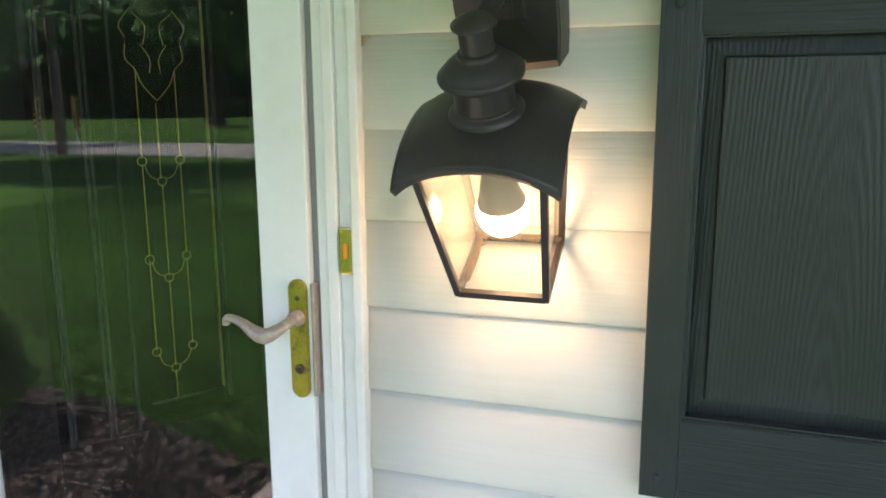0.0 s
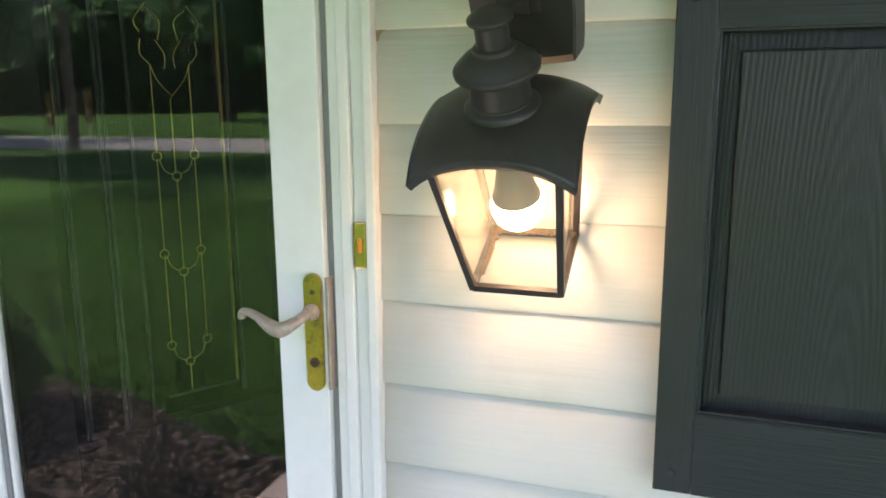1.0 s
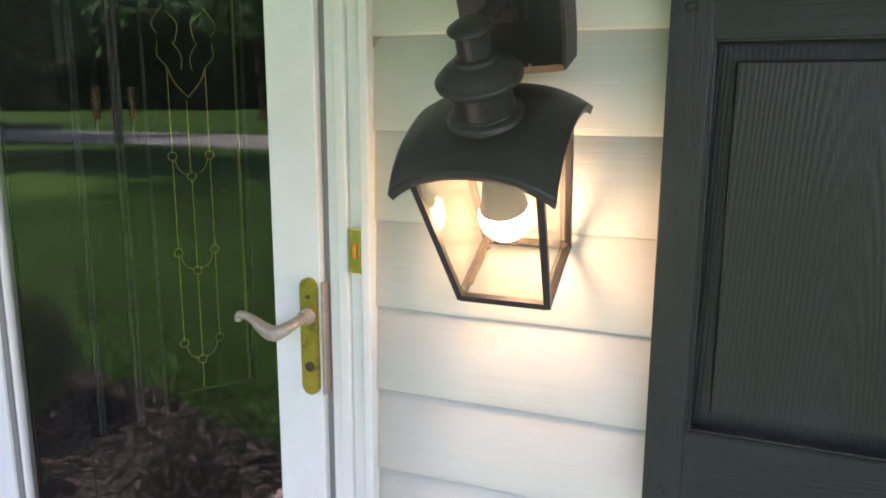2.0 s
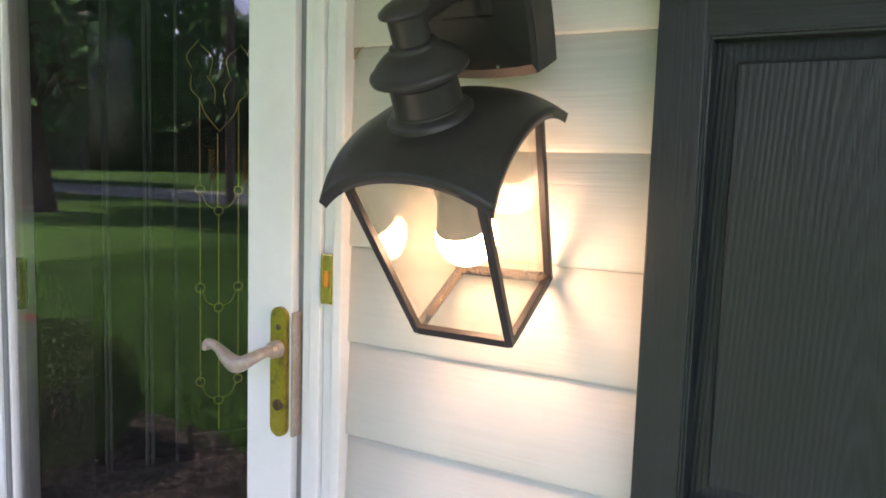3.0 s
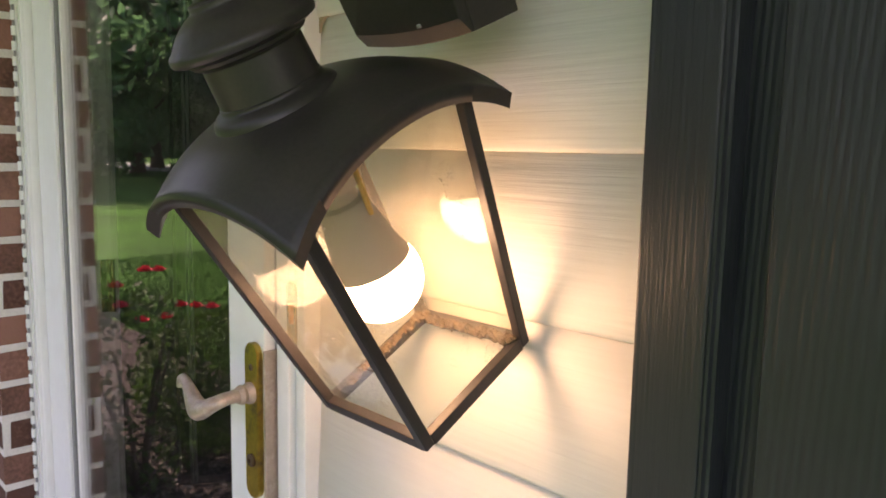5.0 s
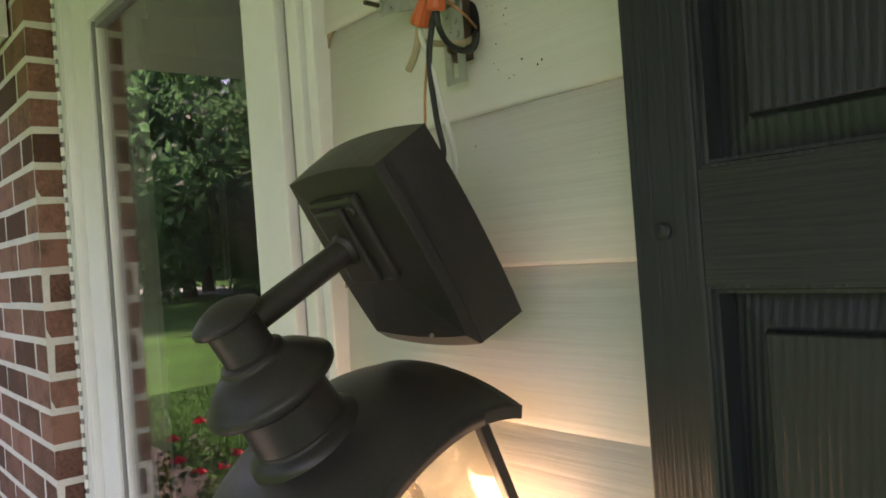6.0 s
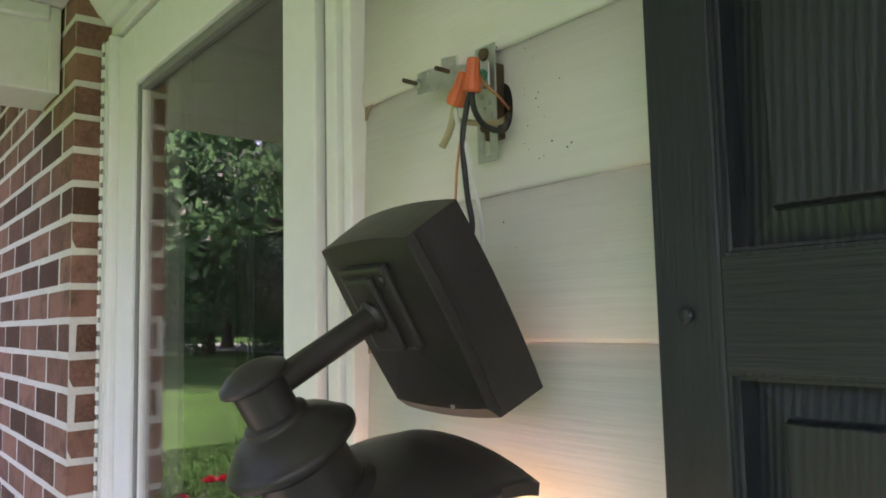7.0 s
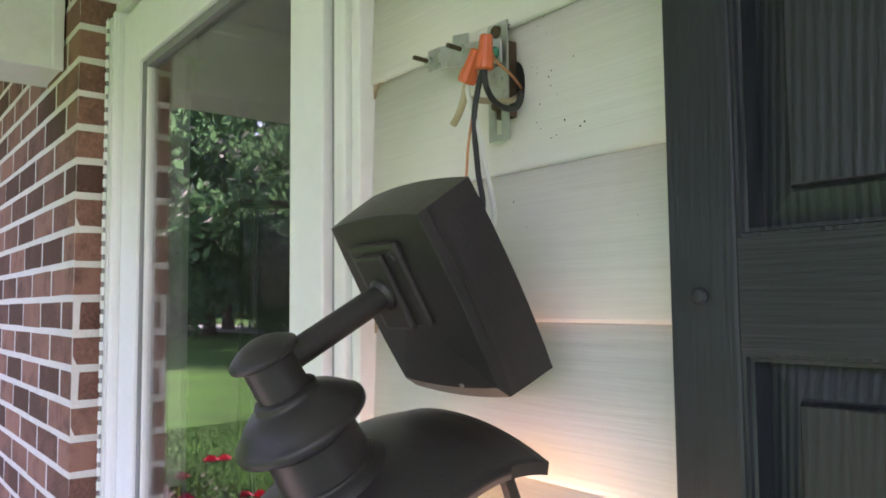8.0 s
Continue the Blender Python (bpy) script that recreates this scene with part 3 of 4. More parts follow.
part("button", box(-0.4915, -0.4855, 1.0295, 1.034, 1.213, 1.234, 0.0012), M_AMBER, bell, "lit amber push button")

# ---- shutter ----
SH0, SH1, SHF, SHB = -0.068, 0.315, 1.012, 1.046
SZ0, SZ1 = 0.929, 2.150


def shutter():
    sh = thing("window_shutter", (0.12, SHB, SZ0), "dark slate-grey raised-panel window shutter with embossed wood grain", "shutter")
    part("stile", box(SH0, -0.0215, SHF, SHB, SZ0, SZ1, 0.0016), M_SHUTTER, sh)
    part("stile", box(0.2685, SH1, SHF, SHB, SZ0, SZ1, 0.0016), M_SHUTTER, sh)
    for z0, z1 in ((SZ0, 1.037), (1.508, 1.575), (2.042, SZ1)):
        part("rail", box(-0.0213, 0.2683, SHF + 0.0002, SHB, z0, z1, 0.0004), M_SHUTTER_RAIL, sh)
    for z0, z1 in ((1.037, 1.508), (1.575, 2.042)):
        x0, x1 = -0.0213, 0.2683
        steps = [(0.0, 1.0135), (0.0022, 1.0135), (0.0030, 1.0165), (0.0052, 1.0168), (0.0062, 1.0325), (0.0250, 1.0285), (0.0265, 1.0290), (0.0280, 1.0225), (0.0290, 1.0218)]
        bm = bmesh.new()
        rings = []
        for inset, y in steps:
            rings.append([bm.verts.new(p) for p in ((x0 + inset, y, z0 + inset), (x1 - inset, y, z0 + inset), (x1 - inset, y, z1 - inset), (x0 + inset, y, z1 - inset))])
        for a, b in zip(rings, rings[1:]):
            for k in range(4):
                bm.faces.new((a[k], a[(k + 1) % 4], b[(k + 1) % 4], b[k]))
        bm.faces.new(rings[-1])
        back = [bm.verts.new(p) for p in ((x0, SHB - 0.001, z0), (x1, SHB - 0.001, z0), (x1, SHB - 0.001, z1), (x0, SHB - 0.001, z1))]
        for k in range(4):
            bm.faces.new((back[k], back[(k + 1) % 4], rings[0][(k + 1) % 4], rings[0][k]))
        bm.faces.new(list(reversed(back)))
        bmesh.ops.recalc_face_normals(bm, faces=bm.faces)
        part("raised_panel", bm, M_PANEL, sh)
    for z in (0.957, 1.541, 2.10):
        for x in (-0.0465, 0.292):
            part("pin", lathe([(0.0052, 0), (0.0056, 0.0022), (0.004, 0.0042), (0.0015, 0.0048)], 20, None, pose(x, SHF + 0.0005, z, 90)), M_SHUTTER, sh, smooth=True)
    return sh


shutter()

# ---- lantern, hanging tilted by its wires ----
LAN_AT, LAN_TILT = (-0.2360, 0.9930, 1.2240), 30.5
lantern = thing("wall_lantern", LAN_AT, "dark bronze coach lantern, dismounted, hanging tilted against the siding", "wall lamp", rot=LAN_TILT)


def lp(name, bm, mat, parent=lantern, label="", smooth=False):
    return part(name, bm, mat, parent, label, smooth, local=True)


def lantern_roof():
    """A square cut from a dome, so that each eave is an arch; rolled lip below."""
    bm = bmesh.new()
    n, half, drop, top, th = 32, 0.0925, 0.0262, 0.2413, 0.0046
    def z(x, y):
        u, v = (x / half) ** 2, (y / half) ** 2
        return top - drop * (0.62 * (u + v) + 0.38 * (u * u + v * v)) - 0.0052 * u * v
    grids = []
    for lay in (0, 1):
        g = []
        for i in range(n + 1):
            row = []
            for j in range(n + 1):
                x, y = half * (2 * i / n - 1), half * (2 * j / n - 1)
                h = z(x, y)
                edge = max(abs(x), abs(y)) / half
                flare = 0.0025 * max(0, (edge - 0.85) / 0.15) ** 2
                if lay:
                    x, y, h = x * 0.965, y * 0.965, h - th - 0.0045 * max(0, (edge - 0.8) / 0.2)
                row.append(bm.verts.new((x, y, h + flare)))
            g.append(row)
        grids.append(g)
    a, b = grids
    for i in range(n):
        for j in range(n):
            bm.faces.new((a[i][j], a[i + 1][j], a[i + 1][j + 1], a[i][j + 1]))
            bm.faces.new((b[i][j], b[i][j + 1], b[i + 1][j + 1], b[i + 1][j]))
    def rim(seq):
        for (p, q), (r, s) in zip(seq, seq[1:]):
            bm.faces.new((a[p][q], a[r][s], b[r][s], b[p][q]))
    rim([(i, 0) for i in range(n + 1)])
    rim([(i, n) for i in range(n + 1)])
    rim([(0, i) for i in range(n + 1)])
    rim([(n, i) for i in range(n + 1)])
    bmesh.ops.recalc_face_normals(bm, faces=bm.faces)
    ob = lp("roof", bm, M_BRONZE)
    for p in ob.data.polygons:
        p.use_smooth = p.normal.z > 0.3 or p.normal.z < -0.3
    return ob


lantern_roof()
FORE = Matrix.Translation((0.002, -0.0105, 0.0))
lp("neck", lathe([(0.0425, 0.222), (0.0425, 0.2340), (0.0412, 0.2385), (0.0385, 0.2415), (0.0355, 0.2431), (0.0343, 0.2439), (0.0338, 0.2449), (0.0338, 0.2459), (0.0328, 0.2465), (0.0318, 0.2705), (0.0326, 0.2717), (0.0352, 0.2725), (0.0366, 0.2739), (0.0369, 0.2757), (0.0385, 0.2767), (0.0430, 0.2777), (0.0455, 0.2789), (0.0461, 0.2807), (0.0461, 0.2829), (0.0453, 0.2845), (0.0436, 0.2856), (0.0418, 0.2872), (0.0392, 0.2902), (0.0358, 0.2936), (0.0314, 0.2970), (0.0270, 0.2996), (0.0238, 0.3010), (0.0228, 0.3017), (0.0222, 0.3026), (0.0222, 0.3048), (0.0214, 0.3058), (0.0194, 0.3064), (0.0184, 0.3070)], 64, None, FORE), M_BRONZE, smooth=True)
lp("stem", lathe([(0.0176, 0.3060), (0.0174, 0.3330)], 40, None, FORE), M_BRONZE, smooth=True)
lp("cap", lathe([(0.0172, 0.3318), (0.0222, 0.3322), (0.0234, 0.3333), (0.0236, 0.3356), (0.0228, 0.3370), (0.0165, 0.3412), (0.0100, 0.3440), (0.0036, 0.3450)], 40, None, FORE), M_BRONZE, smooth=True)
lp("arm", rod((-0.002, 0.002, 0.3215), (0.002, 0.088, 0.3205), 0.0097, 24), M_BRONZE, smooth=True)
lp("arm_collar", lathe([(0.0125, 0), (0.0125, 0.003), (0.0100, 0.006)], 24, None, pose(0.002, 0.0895, 0.3205, 90)), M_BRONZE, smooth=True)


def canopy():
    """The wall box: bowed sides and top, chamfered foot, raised plate."""
    def outline(w, lo, hi, bow):
        pts = []
        k = 8
        for i in range(k):
            t = i / k
            pts.append((-w + 2 * w * t, lo - bow * 4 * t * (1 - t)))
        for i in range(k):
            t = i / k
            pts.append((w + bow * 4 * t * (1 - t), lo + (hi - lo) * t))
        for i in range(k):
            t = i / k
            pts.append((w - 2 * w * t, hi + bow * 4 * t * (1 - t)))
        for i in range(k):
            t = i / k
            pts.append((-w - bow * 4 * t * (1 - t), hi - (hi - lo) * t))
        return pts
    bm = bmesh.new()
    rings = []
    for y, w, lo, hi, bow in ((0.1040, 0.0546, 0.2345, 0.3700, 0.0036), (0.1046, 0.0553, 0.2335, 0.3706, 0.0038), (0.1105, 0.0560, 0.2225, 0.3712, 0.004), (0.130, 0.0580, 0.2205, 0.373, 0.004), (0.154, 0.0600, 0.2185, 0.3745, 0.0042)):
        rings.append([bm.verts.new((u + 0.003, y, v)) for u, v in outline(w, lo, hi, bow)])
    for a, b in zip(rings, rings[1:]):
        for i in range(len(a)):
            bm.faces.new((a[i], a[(i + 1) % len(a)], b[(i + 1) % len(a)], b[i]))
    mid = bm.verts.new((0.003, 0.0985, 0.302))
    for i in range(len(rings[0])):
        bm.faces.new((rings[0][(i + 1) % len(rings[0])], rings[0][i], mid))
    inner_ring = [bm.verts.new((v.co.x * 0.95, 0.153, 0.298 + (v.co.z - 0.298) * 0.95)) for v in rings[-1]]
    deep = [bm.verts.new((v.co.x, 0.112, v.co.z)) for v in inner_ring]
    for a, b in ((rings[-1], inner_ring), (inner_ring, deep)):
        for i in range(len(a)):
            bm.faces.new((a[i], a[(i + 1) % len(a)], b[(i + 1) % len(a)], b[i]))
    bm.faces.new(deep)
    bmesh.ops.recalc_face_normals(bm, faces=bm.faces)
    return lp("canopy", bm, M_BRONZE)


cano = canopy()
lp("raised_plate", box(-0.029, 0.029, 0.0945, 0.1025, 0.288, 0.3565, 0.0035), M_BRONZE, cano)
lp("raised_plate", box(-0.0165, 0.0165, 0.0885, 0.0955, 0.290, 0.3505, 0.003), M_BRONZE, cano)
lp("screw", lathe([(0.0042, 0), (0.0042, 0.002), (0.003, 0.0032), (0.001, 0.003)], 18, None, pose(0.0235, 0.0955, 0.346, 90)), M_BRONZE, cano)
# Bright steel block stands in for a glint at the canopy's lower edge.
lp("notch_glint", box(0.0185, 0.0215, 0.1018, 0.1052, 0.2325, 0.2352, 0.0006), M_STEEL, cano, "small steel block put in for the glint on the edge")


def beam_between(a, b, w0, w1, bm=None):
    a, b = Vector(a), Vector(b)
    bm = bm or bmesh.new()
    lo = [bm.verts.new(a + Vector((sx * w0, sy * w0, 0))) for sx, sy in ((-1, -1), (1, -1), (1, 1), (-1, 1))]
    hi = [bm.verts.new(b + Vector((sx * w1, sy * w1, 0))) for sx, sy in ((-1, -1), (1, -1), (1, 1), (-1, 1))]
    bm.faces.new(list(reversed(lo)))
    bm.faces.new(hi)
    for k in range(4):
        bm.faces.new((lo[k], lo[(k + 1) % 4], hi[(k + 1) % 4], hi[k]))
    bmesh.ops.bevel(bm, geom=list(bm.edges), offset=0.0008, segments=1, affect="EDGES")
    return bm


BH, TH = 0.0550, 0.0715
for sx in (-1, 1):
    for sy in (-1, 1):
        lp("corner_bar", beam_between((sx * BH, sy * BH, 0.0), (sx * TH, sy * TH, 0.200), 0.0042, 0.0042), M_BRONZE)
for s in (-1, 1):
    lp("bottom_rail", box(-BH, BH, s * BH - 0.004, s * BH + 0.004, -0.001, 0.0085, 0.0008), M_BRONZE)
    lp("bottom_rail", box(s * BH - 0.004, s * BH + 0.004, -BH + 0.004, BH - 0.004, -0.001, 0.0085, 0.0008), M_BRONZE)
for k in range(4):
    a = math.pi / 2 * k
    bm = bmesh.new()
    rot = Matrix.Rotation(a, 3, "Z")
    lo, hi = BH - 0.0035, TH - 0.0035
    fr = [Vector((-lo, -lo - 0.001, 0.007)), Vector((lo, -lo - 0.001, 0.007)), Vector((hi, -hi - 0.001, 0.213)), Vector((-hi, -hi - 0.001, 0.213))]
    bk = [v + Vector((0, 0.002, 0)) for v in fr]
    vs = [bm.verts.new(rot @ v) for v in fr + bk]
    for f in ((0, 1, 2, 3), (7, 6, 5, 4), (0, 4, 5, 1), (1, 5, 6, 2), (2, 6, 7, 3), (3, 7, 4, 0)):
        bm.faces.new([vs[i] for i in f])
    pn = lp("glass_pane", bm, M_LANTGLASS, label="clear seeded glass pane with specks of dirt")
    pn.visible_shadow = False
lp("socket", lathe([(0.020, 0.168), (0.021, 0.172), (0.021, 0.205), (0.018, 0.21), (0.012, 0.245)], 30), M_PLASTIC, smooth=True)
lp("socket_spring", rod((0.0185, 0.006, 0.145), (0.024, 0.008, 0.20), 0.0022, 8), M_BRASS)

db = random.Random(12)
bm = bmesh.new()
for k in range(620):
    if k < 360:
        x, y = db.uniform(-BH, BH), BH - 0.0045 - abs(db.gauss(0, 0.0034))
    else:
        x, y = -BH + 0.0045 + abs(db.gauss(0, 0.0034)), db.uniform(-BH * 0.7, BH)
    r = db.uniform(0.0008, 0.0024)
    lathe([(r * 0.5, -r), (r, 0), (r * 0.4, r * 0.9)], 6, bm, Matrix.Translation((x, y, 0.0088 + r * db.uniform(0.2, 1.4))))
lp("debris", bm, M_CRUST, label="crust of dark insect debris along the lower rails")

bulb = thing("light_bulb", LAN_AT, "lit white LED bulb hanging from the lantern socket", "light bulb", rot=LAN_TILT)
gl = [(0.0325 * math.sin(a), 0.0935 - 0.0325 * math.cos(a)) for a in [0.03 + (1.98 - 0.03) * k / 16 for k in range(17)]]
part("globe", lathe(gl, 40), M_BULB, bulb, "glowing frosted globe", smooth=True, local=True)
part("body", lathe([(0.0296, 0.1066), (0.0292, 0.1085), (0.0265, 0.1150), (0.0235, 0.1260), (0.0205, 0.1400), (0.0182, 0.1520), (0.0170, 0.1560), (0.0130, 0.1580), (0.0132, 0.1850)], 40), M_PLASTIC, bulb, "opaque white plastic body", smooth=True, local=True)

# ---- mounting bracket and wires on the siding ----
brk = thing("mounting_bracket", (-0.247, 1.045, 1.670), "galvanised steel fixture crossbar screwed to the siding", "bracket")
bm = bmesh.new()
for x0, x1, z0, z1 in ((-0.2590, -0.2510, 1.670, 1.772), (-0.2430, -0.2350, 1.670, 1.772), (-0.2512, -0.2428, 1.670, 1.675), (-0.2512, -0.2428, 1.706, 1.734), (-0.2512, -0.2428, 1.767, 1.772)):
    box(x0, x1, 1.0350, 1.0370, z0, z1, 0, bm)
part("strap", bm, M_STEEL, brk)
# Foot in dark rust colour, which supplies the shade inside the strap's slot.
part("slot_shade_foot", box(-0.2555, -0.2385, 1.0370, 1.050, 1.690, 1.756, 0.001), M_RUST_SHADE, brk)
def bent_plate(a, b, z_a, z_b, h, y_a, y_b, th=0.0018):
    """A sheet-metal strip from x=a to x=b whose ends may differ in height and depth."""
    bm = bmesh.new()
    vs = [bm.verts.new(p) for p in ((a, y_a, z_a), (b, y_b, z_b), (b, y_b, z_b + h), (a, y_a, z_a + h), (a, y_a + th, z_a), (b, y_b + th, z_b), (b, y_b + th, z_b + h), (a, y_a + th, z_a + h))]
    for f in ((0, 1, 2, 3), (7, 6, 5, 4), (0, 4, 5, 1), (1, 5, 6, 2), (2, 6, 7, 3), (3, 7, 4, 0)):
        bm.faces.new([vs[k] for k in f])
    bmesh.ops.recalc_face_normals(bm, faces=bm.faces)
    bmesh.ops.bevel(bm, geom=list(bm.edges), offset=0.0004, segments=1, affect="EDGES")
    return bm


part("crossbar", bent_plate(-0.309, -0.236, 1.7445, 1.7335, 0.0205, 1.0190, 1.0290), M_STEEL, brk)
part("end_tab", bent_plate(-0.3285, -0.3085, 1.7470, 1.7445, 0.0200, 1.0225, 1.0190), M_STEEL, brk)
part("upright_tab", bent_plate(-0.2965, -0.2780, 1.7500, 1.7480, 0.0235, 1.0260, 1.0290), M_STEEL, brk)
for x, y, z in ((-0.3245, 1.0235, 1.7555), (-0.2805, 1.0270, 1.7555)):
    part("bolt", rod((x, y + 0.003, z), (x + 0.003, y - 0.022, z - 0.0005), 0.0021, 10), M_RUST_SHADE, brk)
    part("nut", lathe([(0.0048, 0), (0.0048, 0.0040), (0.0030, 0.0046)], 6, None, pose(x, y - 0.0012, z, 90)), M_STEEL, brk)
for z in (1.7478, 1.7612):
    part("rivet", lathe([(0.0017, 0), (0.0014, 0.0010), (0.0005, 0.0014)], 10, None, pose(-0.3068, 1.0192, z, 90)), M_STEEL, brk)
part("anchor_screw", lathe([(0.0055, 0), (0.005, 0.003), (0.002, 0.004)], 14, None, pose(-0.2470, 1.035, 1.764, 90)), M_RUST_SHADE, brk)
part("anchor_screw", lathe([(0.0055, 0), (0.005, 0.003), (0.002, 0.004)], 14, None, pose(-0.2475, 1.035, 1.700, 90)), M_RUST_SHADE, brk)
part("ground_screw", lathe([(0.0058, 0), (0.0058, 0.003), (0.004, 0.0045), (0.001, 0.004)], 14, None, pose(-0.2430, 1.030, 1.743, 90)), M_GREEN, brk, "green grounding screw")
for dx, dz in ((-0.006, 0.006), (0.004, -0.001), (-0.003, -0.007), (0.006, -0.012)):
    part("dimple", lathe([(0.0028, 0), (0.002, 0.0016), (0.0006, 0.002)], 10, None, pose(-0.2465 + dx, 1.0350, 1.722 + dz, 90)), M_STEEL, brk)
# Nothing is cut: a black disc carries the shade inside the wire hole.
hole = tagged(mesh_ob("wire_hole", lathe([(0.011, 0), (0.0115, 0.001), (0.008, 0.0012)], 18, None, Matrix.Translation((-0.2390, 1.0535, 1.716)) @ Matrix.Rotation(radians(90), 4, "X") @ Matrix.Diagonal((0.85, 2.0, 4, 1))), M_HOLE_SHADE), "black disc for the shade of the wall hole behind the bracket", "hole")


def wire_nut(a, b):
    a, b = Vector(a), Vector(b)
    m = Matrix.Translation(b) @ (a - b).to_track_quat("Z", "Y").to_matrix().to_4x4()
    d = (a - b).length
    bm = bmesh.new()
    n = 24
    rings = []
    for r, z in ((0.0066, 0), (0.0074, d * 0.06), (0.0072, d * 0.25), (0.0058, d * 0.5), (0.0050, d * 0.95), (0.0040, d)):
        ring = []
        for i in range(n):
            q = 2 * math.pi * i / n
            rr = r * (1 + (0.06 if i % 2 and 0 < z < d else 0))
            ring.append(bm.verts.new(m @ Vector((rr * math.cos(q), rr * math.sin(q), z))))
        rings.append(ring)
    for p, q in zip(rings, rings[1:]):
        for i in range(n):
            bm.faces.new((p[i], p[(i + 1) % n], q[(i + 1) % n], q[i]))
    bm.faces.new(list(reversed(rings[0])))
    bm.faces.new(rings[-1])
    bmesh.ops.recalc_face_normals(bm, faces=bm.faces)
    return tagged(mesh_ob("wire_nut", bm, M_ORANGE), "orange plastic twist-on wire connector", "wire connector", "wire connectors")


wire_nut((-0.2205, 0.999, 1.7465), (-0.2250, 1.000, 1.7190))
wire_nut((-0.2340, 1.001, 1.7385), (-0.2475, 1.000, 1.7135))


def wire(name, pts, r, mat, label):
    return tagged(mesh_ob(name, tube(pts, r, 10), mat, True), label, "wire", "lantern wires")


wire("wire", [(-0.2255, 1.000, 1.722), (-0.2325, 1.000, 1.706), (-0.2380, 1.000, 1.680), (-0.2340, 1.000, 1.638), (-0.2290, 1.000, 1.607), (-0.2290, 0.985, 1.580)], 0.0024, M_BLACKW, "black insulated wire down to the lantern")
wire("wire", [(-0.2250, 1.000, 1.721), (-0.2250, 1.002, 1.706), (-0.2270, 1.012, 1.696), (-0.2270, 1.024, 1.692), (-0.2215, 1.030, 1.692), (-0.2195, 1.034, 1.699), (-0.2260, 1.040, 1.704), (-0.236, 1.052, 1.712)], 0.0026, M_BLACKW, "black house wire looping into the wall hole")
wire("wire", [(-0.2470, 1.000, 1.715), (-0.2440, 1.000, 1.700), (-0.2360, 1.002, 1.675), (-0.2310, 1.004, 1.646), (-0.2300, 1.012, 1.610), (-0.2320, 1.010, 1.590), (-0.2330, 0.985, 1.570)], 0.0022, M_WHITEW, "white insulated wire down to the lantern")
wire("wire", [(-0.2460, 1.000, 1.716), (-0.2500, 1.000, 1.702), (-0.2570, 1.000, 1.690), (-0.2650, 1.000, 1.682)], 0.0030, M_TANW, "aged tan wire end sticking out")
wire("wire", [(-0.2480, 1.003, 1.701), (-0.2420, 1.016, 1.700), (-0.2320, 1.032, 1.700), (-0.236, 1.050, 1.708)], 0.0026, M_TANW, "aged tan house wire into the wall")
wire("wire", [(-0.2430, 1.026, 1.742), (-0.2350, 1.024, 1.732), (-0.2290, 1.034, 1.722), (-0.2330, 1.050, 1.714)], 0.0012, M_COPPER, "bare copper ground wire at the green screw")
wire("wire", [(-0.2440, 1.026, 1.741), (-0.2440, 1.010, 1.712), (-0.2450, 1.000, 1.664), (-0.2490, 1.000, 1.635), (-0.2470, 0.992, 1.605), (-0.2440, 0.978, 1.580)], 0.0011, M_COPPER, "bare copper ground wire down to the lantern")

for o in [brk, hole] + [q for q in scene.objects if q.name.split(".")[0] in ("wire_nut", "wire")]:
    o.matrix_basis = Matrix.Translation((-0.0025, 0.0, 0.006)) @ o.matrix_basis

# specks and knots on the siding round the bracket
spk = random.Random(4)
bm = bmesh.new()
for k in range(34):
    x, z = spk.gauss(-0.225, 0.035), spk.gauss(1.715, 0.045)
    if x > -0.10 or x < -0.36:
        continue
    f = ((z - LINE) / COURSE) % 1.0
    y = WALL_Y + 0.0008 + f * 0.0052
    r = spk.uniform(0.0005, 0.0013)
    lathe([(r, -0.001), (r * 0.8, 0.0006), (r * 0.2, 0.0009)], 7, bm, pose(x, y, z, 90))
for x, z, r in ((-0.256, 1.790, 0.0026), (-0.254, 1.786, 0.0022), (-0.257, 1.781, 0.0024), (-0.247, 1.779, 0.0018), (-0.250, 1.777, 0.002), (-0.452, 1.221, 0.0013), (-0.099, 1.297, 0.0008), (-0.43, 1.06, 0.0007), (-0.12, 1.60, 0.0007)):
    f = ((z - LINE) / COURSE) % 1.0
    lathe([(r, -0.001), (r * 0.8, 0.0006), (r * 0.3, 0.0009)], 8, bm, pose(x, WALL_Y + 0.0008 + f * 0.0052, z, 90))
tagged(mesh_ob("dirt_specks", bm, M_DIRT), "dark specks and nail heads on the white siding", "dirt", kind="stuff")

# Wedges coloured for both brown stain and the shade in the lap gaps.
bm = bmesh.new()
for k in range(2, 5):
    z = LINE + COURSE * k
    prism([(-0.4650, z - 0.016), (-0.4618, z - 0.013), (-0.4598, z - 0.006), (-0.4550, z - 0.0012), (-0.4470, z + 0.0004), (-0.4650, z + 0.0010)], WALL_Y + 0.0024, WALL_Y + 0.0066, axis=1, bm=bm)
tagged(mesh_ob("lap_stain_shade", bm, M_STAIN_SHADE), "brown wedges for stain and gap shade where the laps meet the channel", "dirt", kind="stuff")

# ---- brick wall beside the door ----
BX, BY, BH_C = -1.401, 0.961, 0.0685
brickwall = tagged(mesh_ob("wall_brick", box(-9.0, BX - 0.0004, BY + 0.0004, 1.20, -0.25, 2.262), M_MORTAR), "red brick house wall with pale mortar beside the door", "wall", kind="structure")
part("mortar_return", box(BX - 0.05, BX - 0.0006, BY + 0.0008, 1.075, 0.0, 2.23), M_MORTAR, brickwall)

# ---- outdoors ----
GZ = -0.25
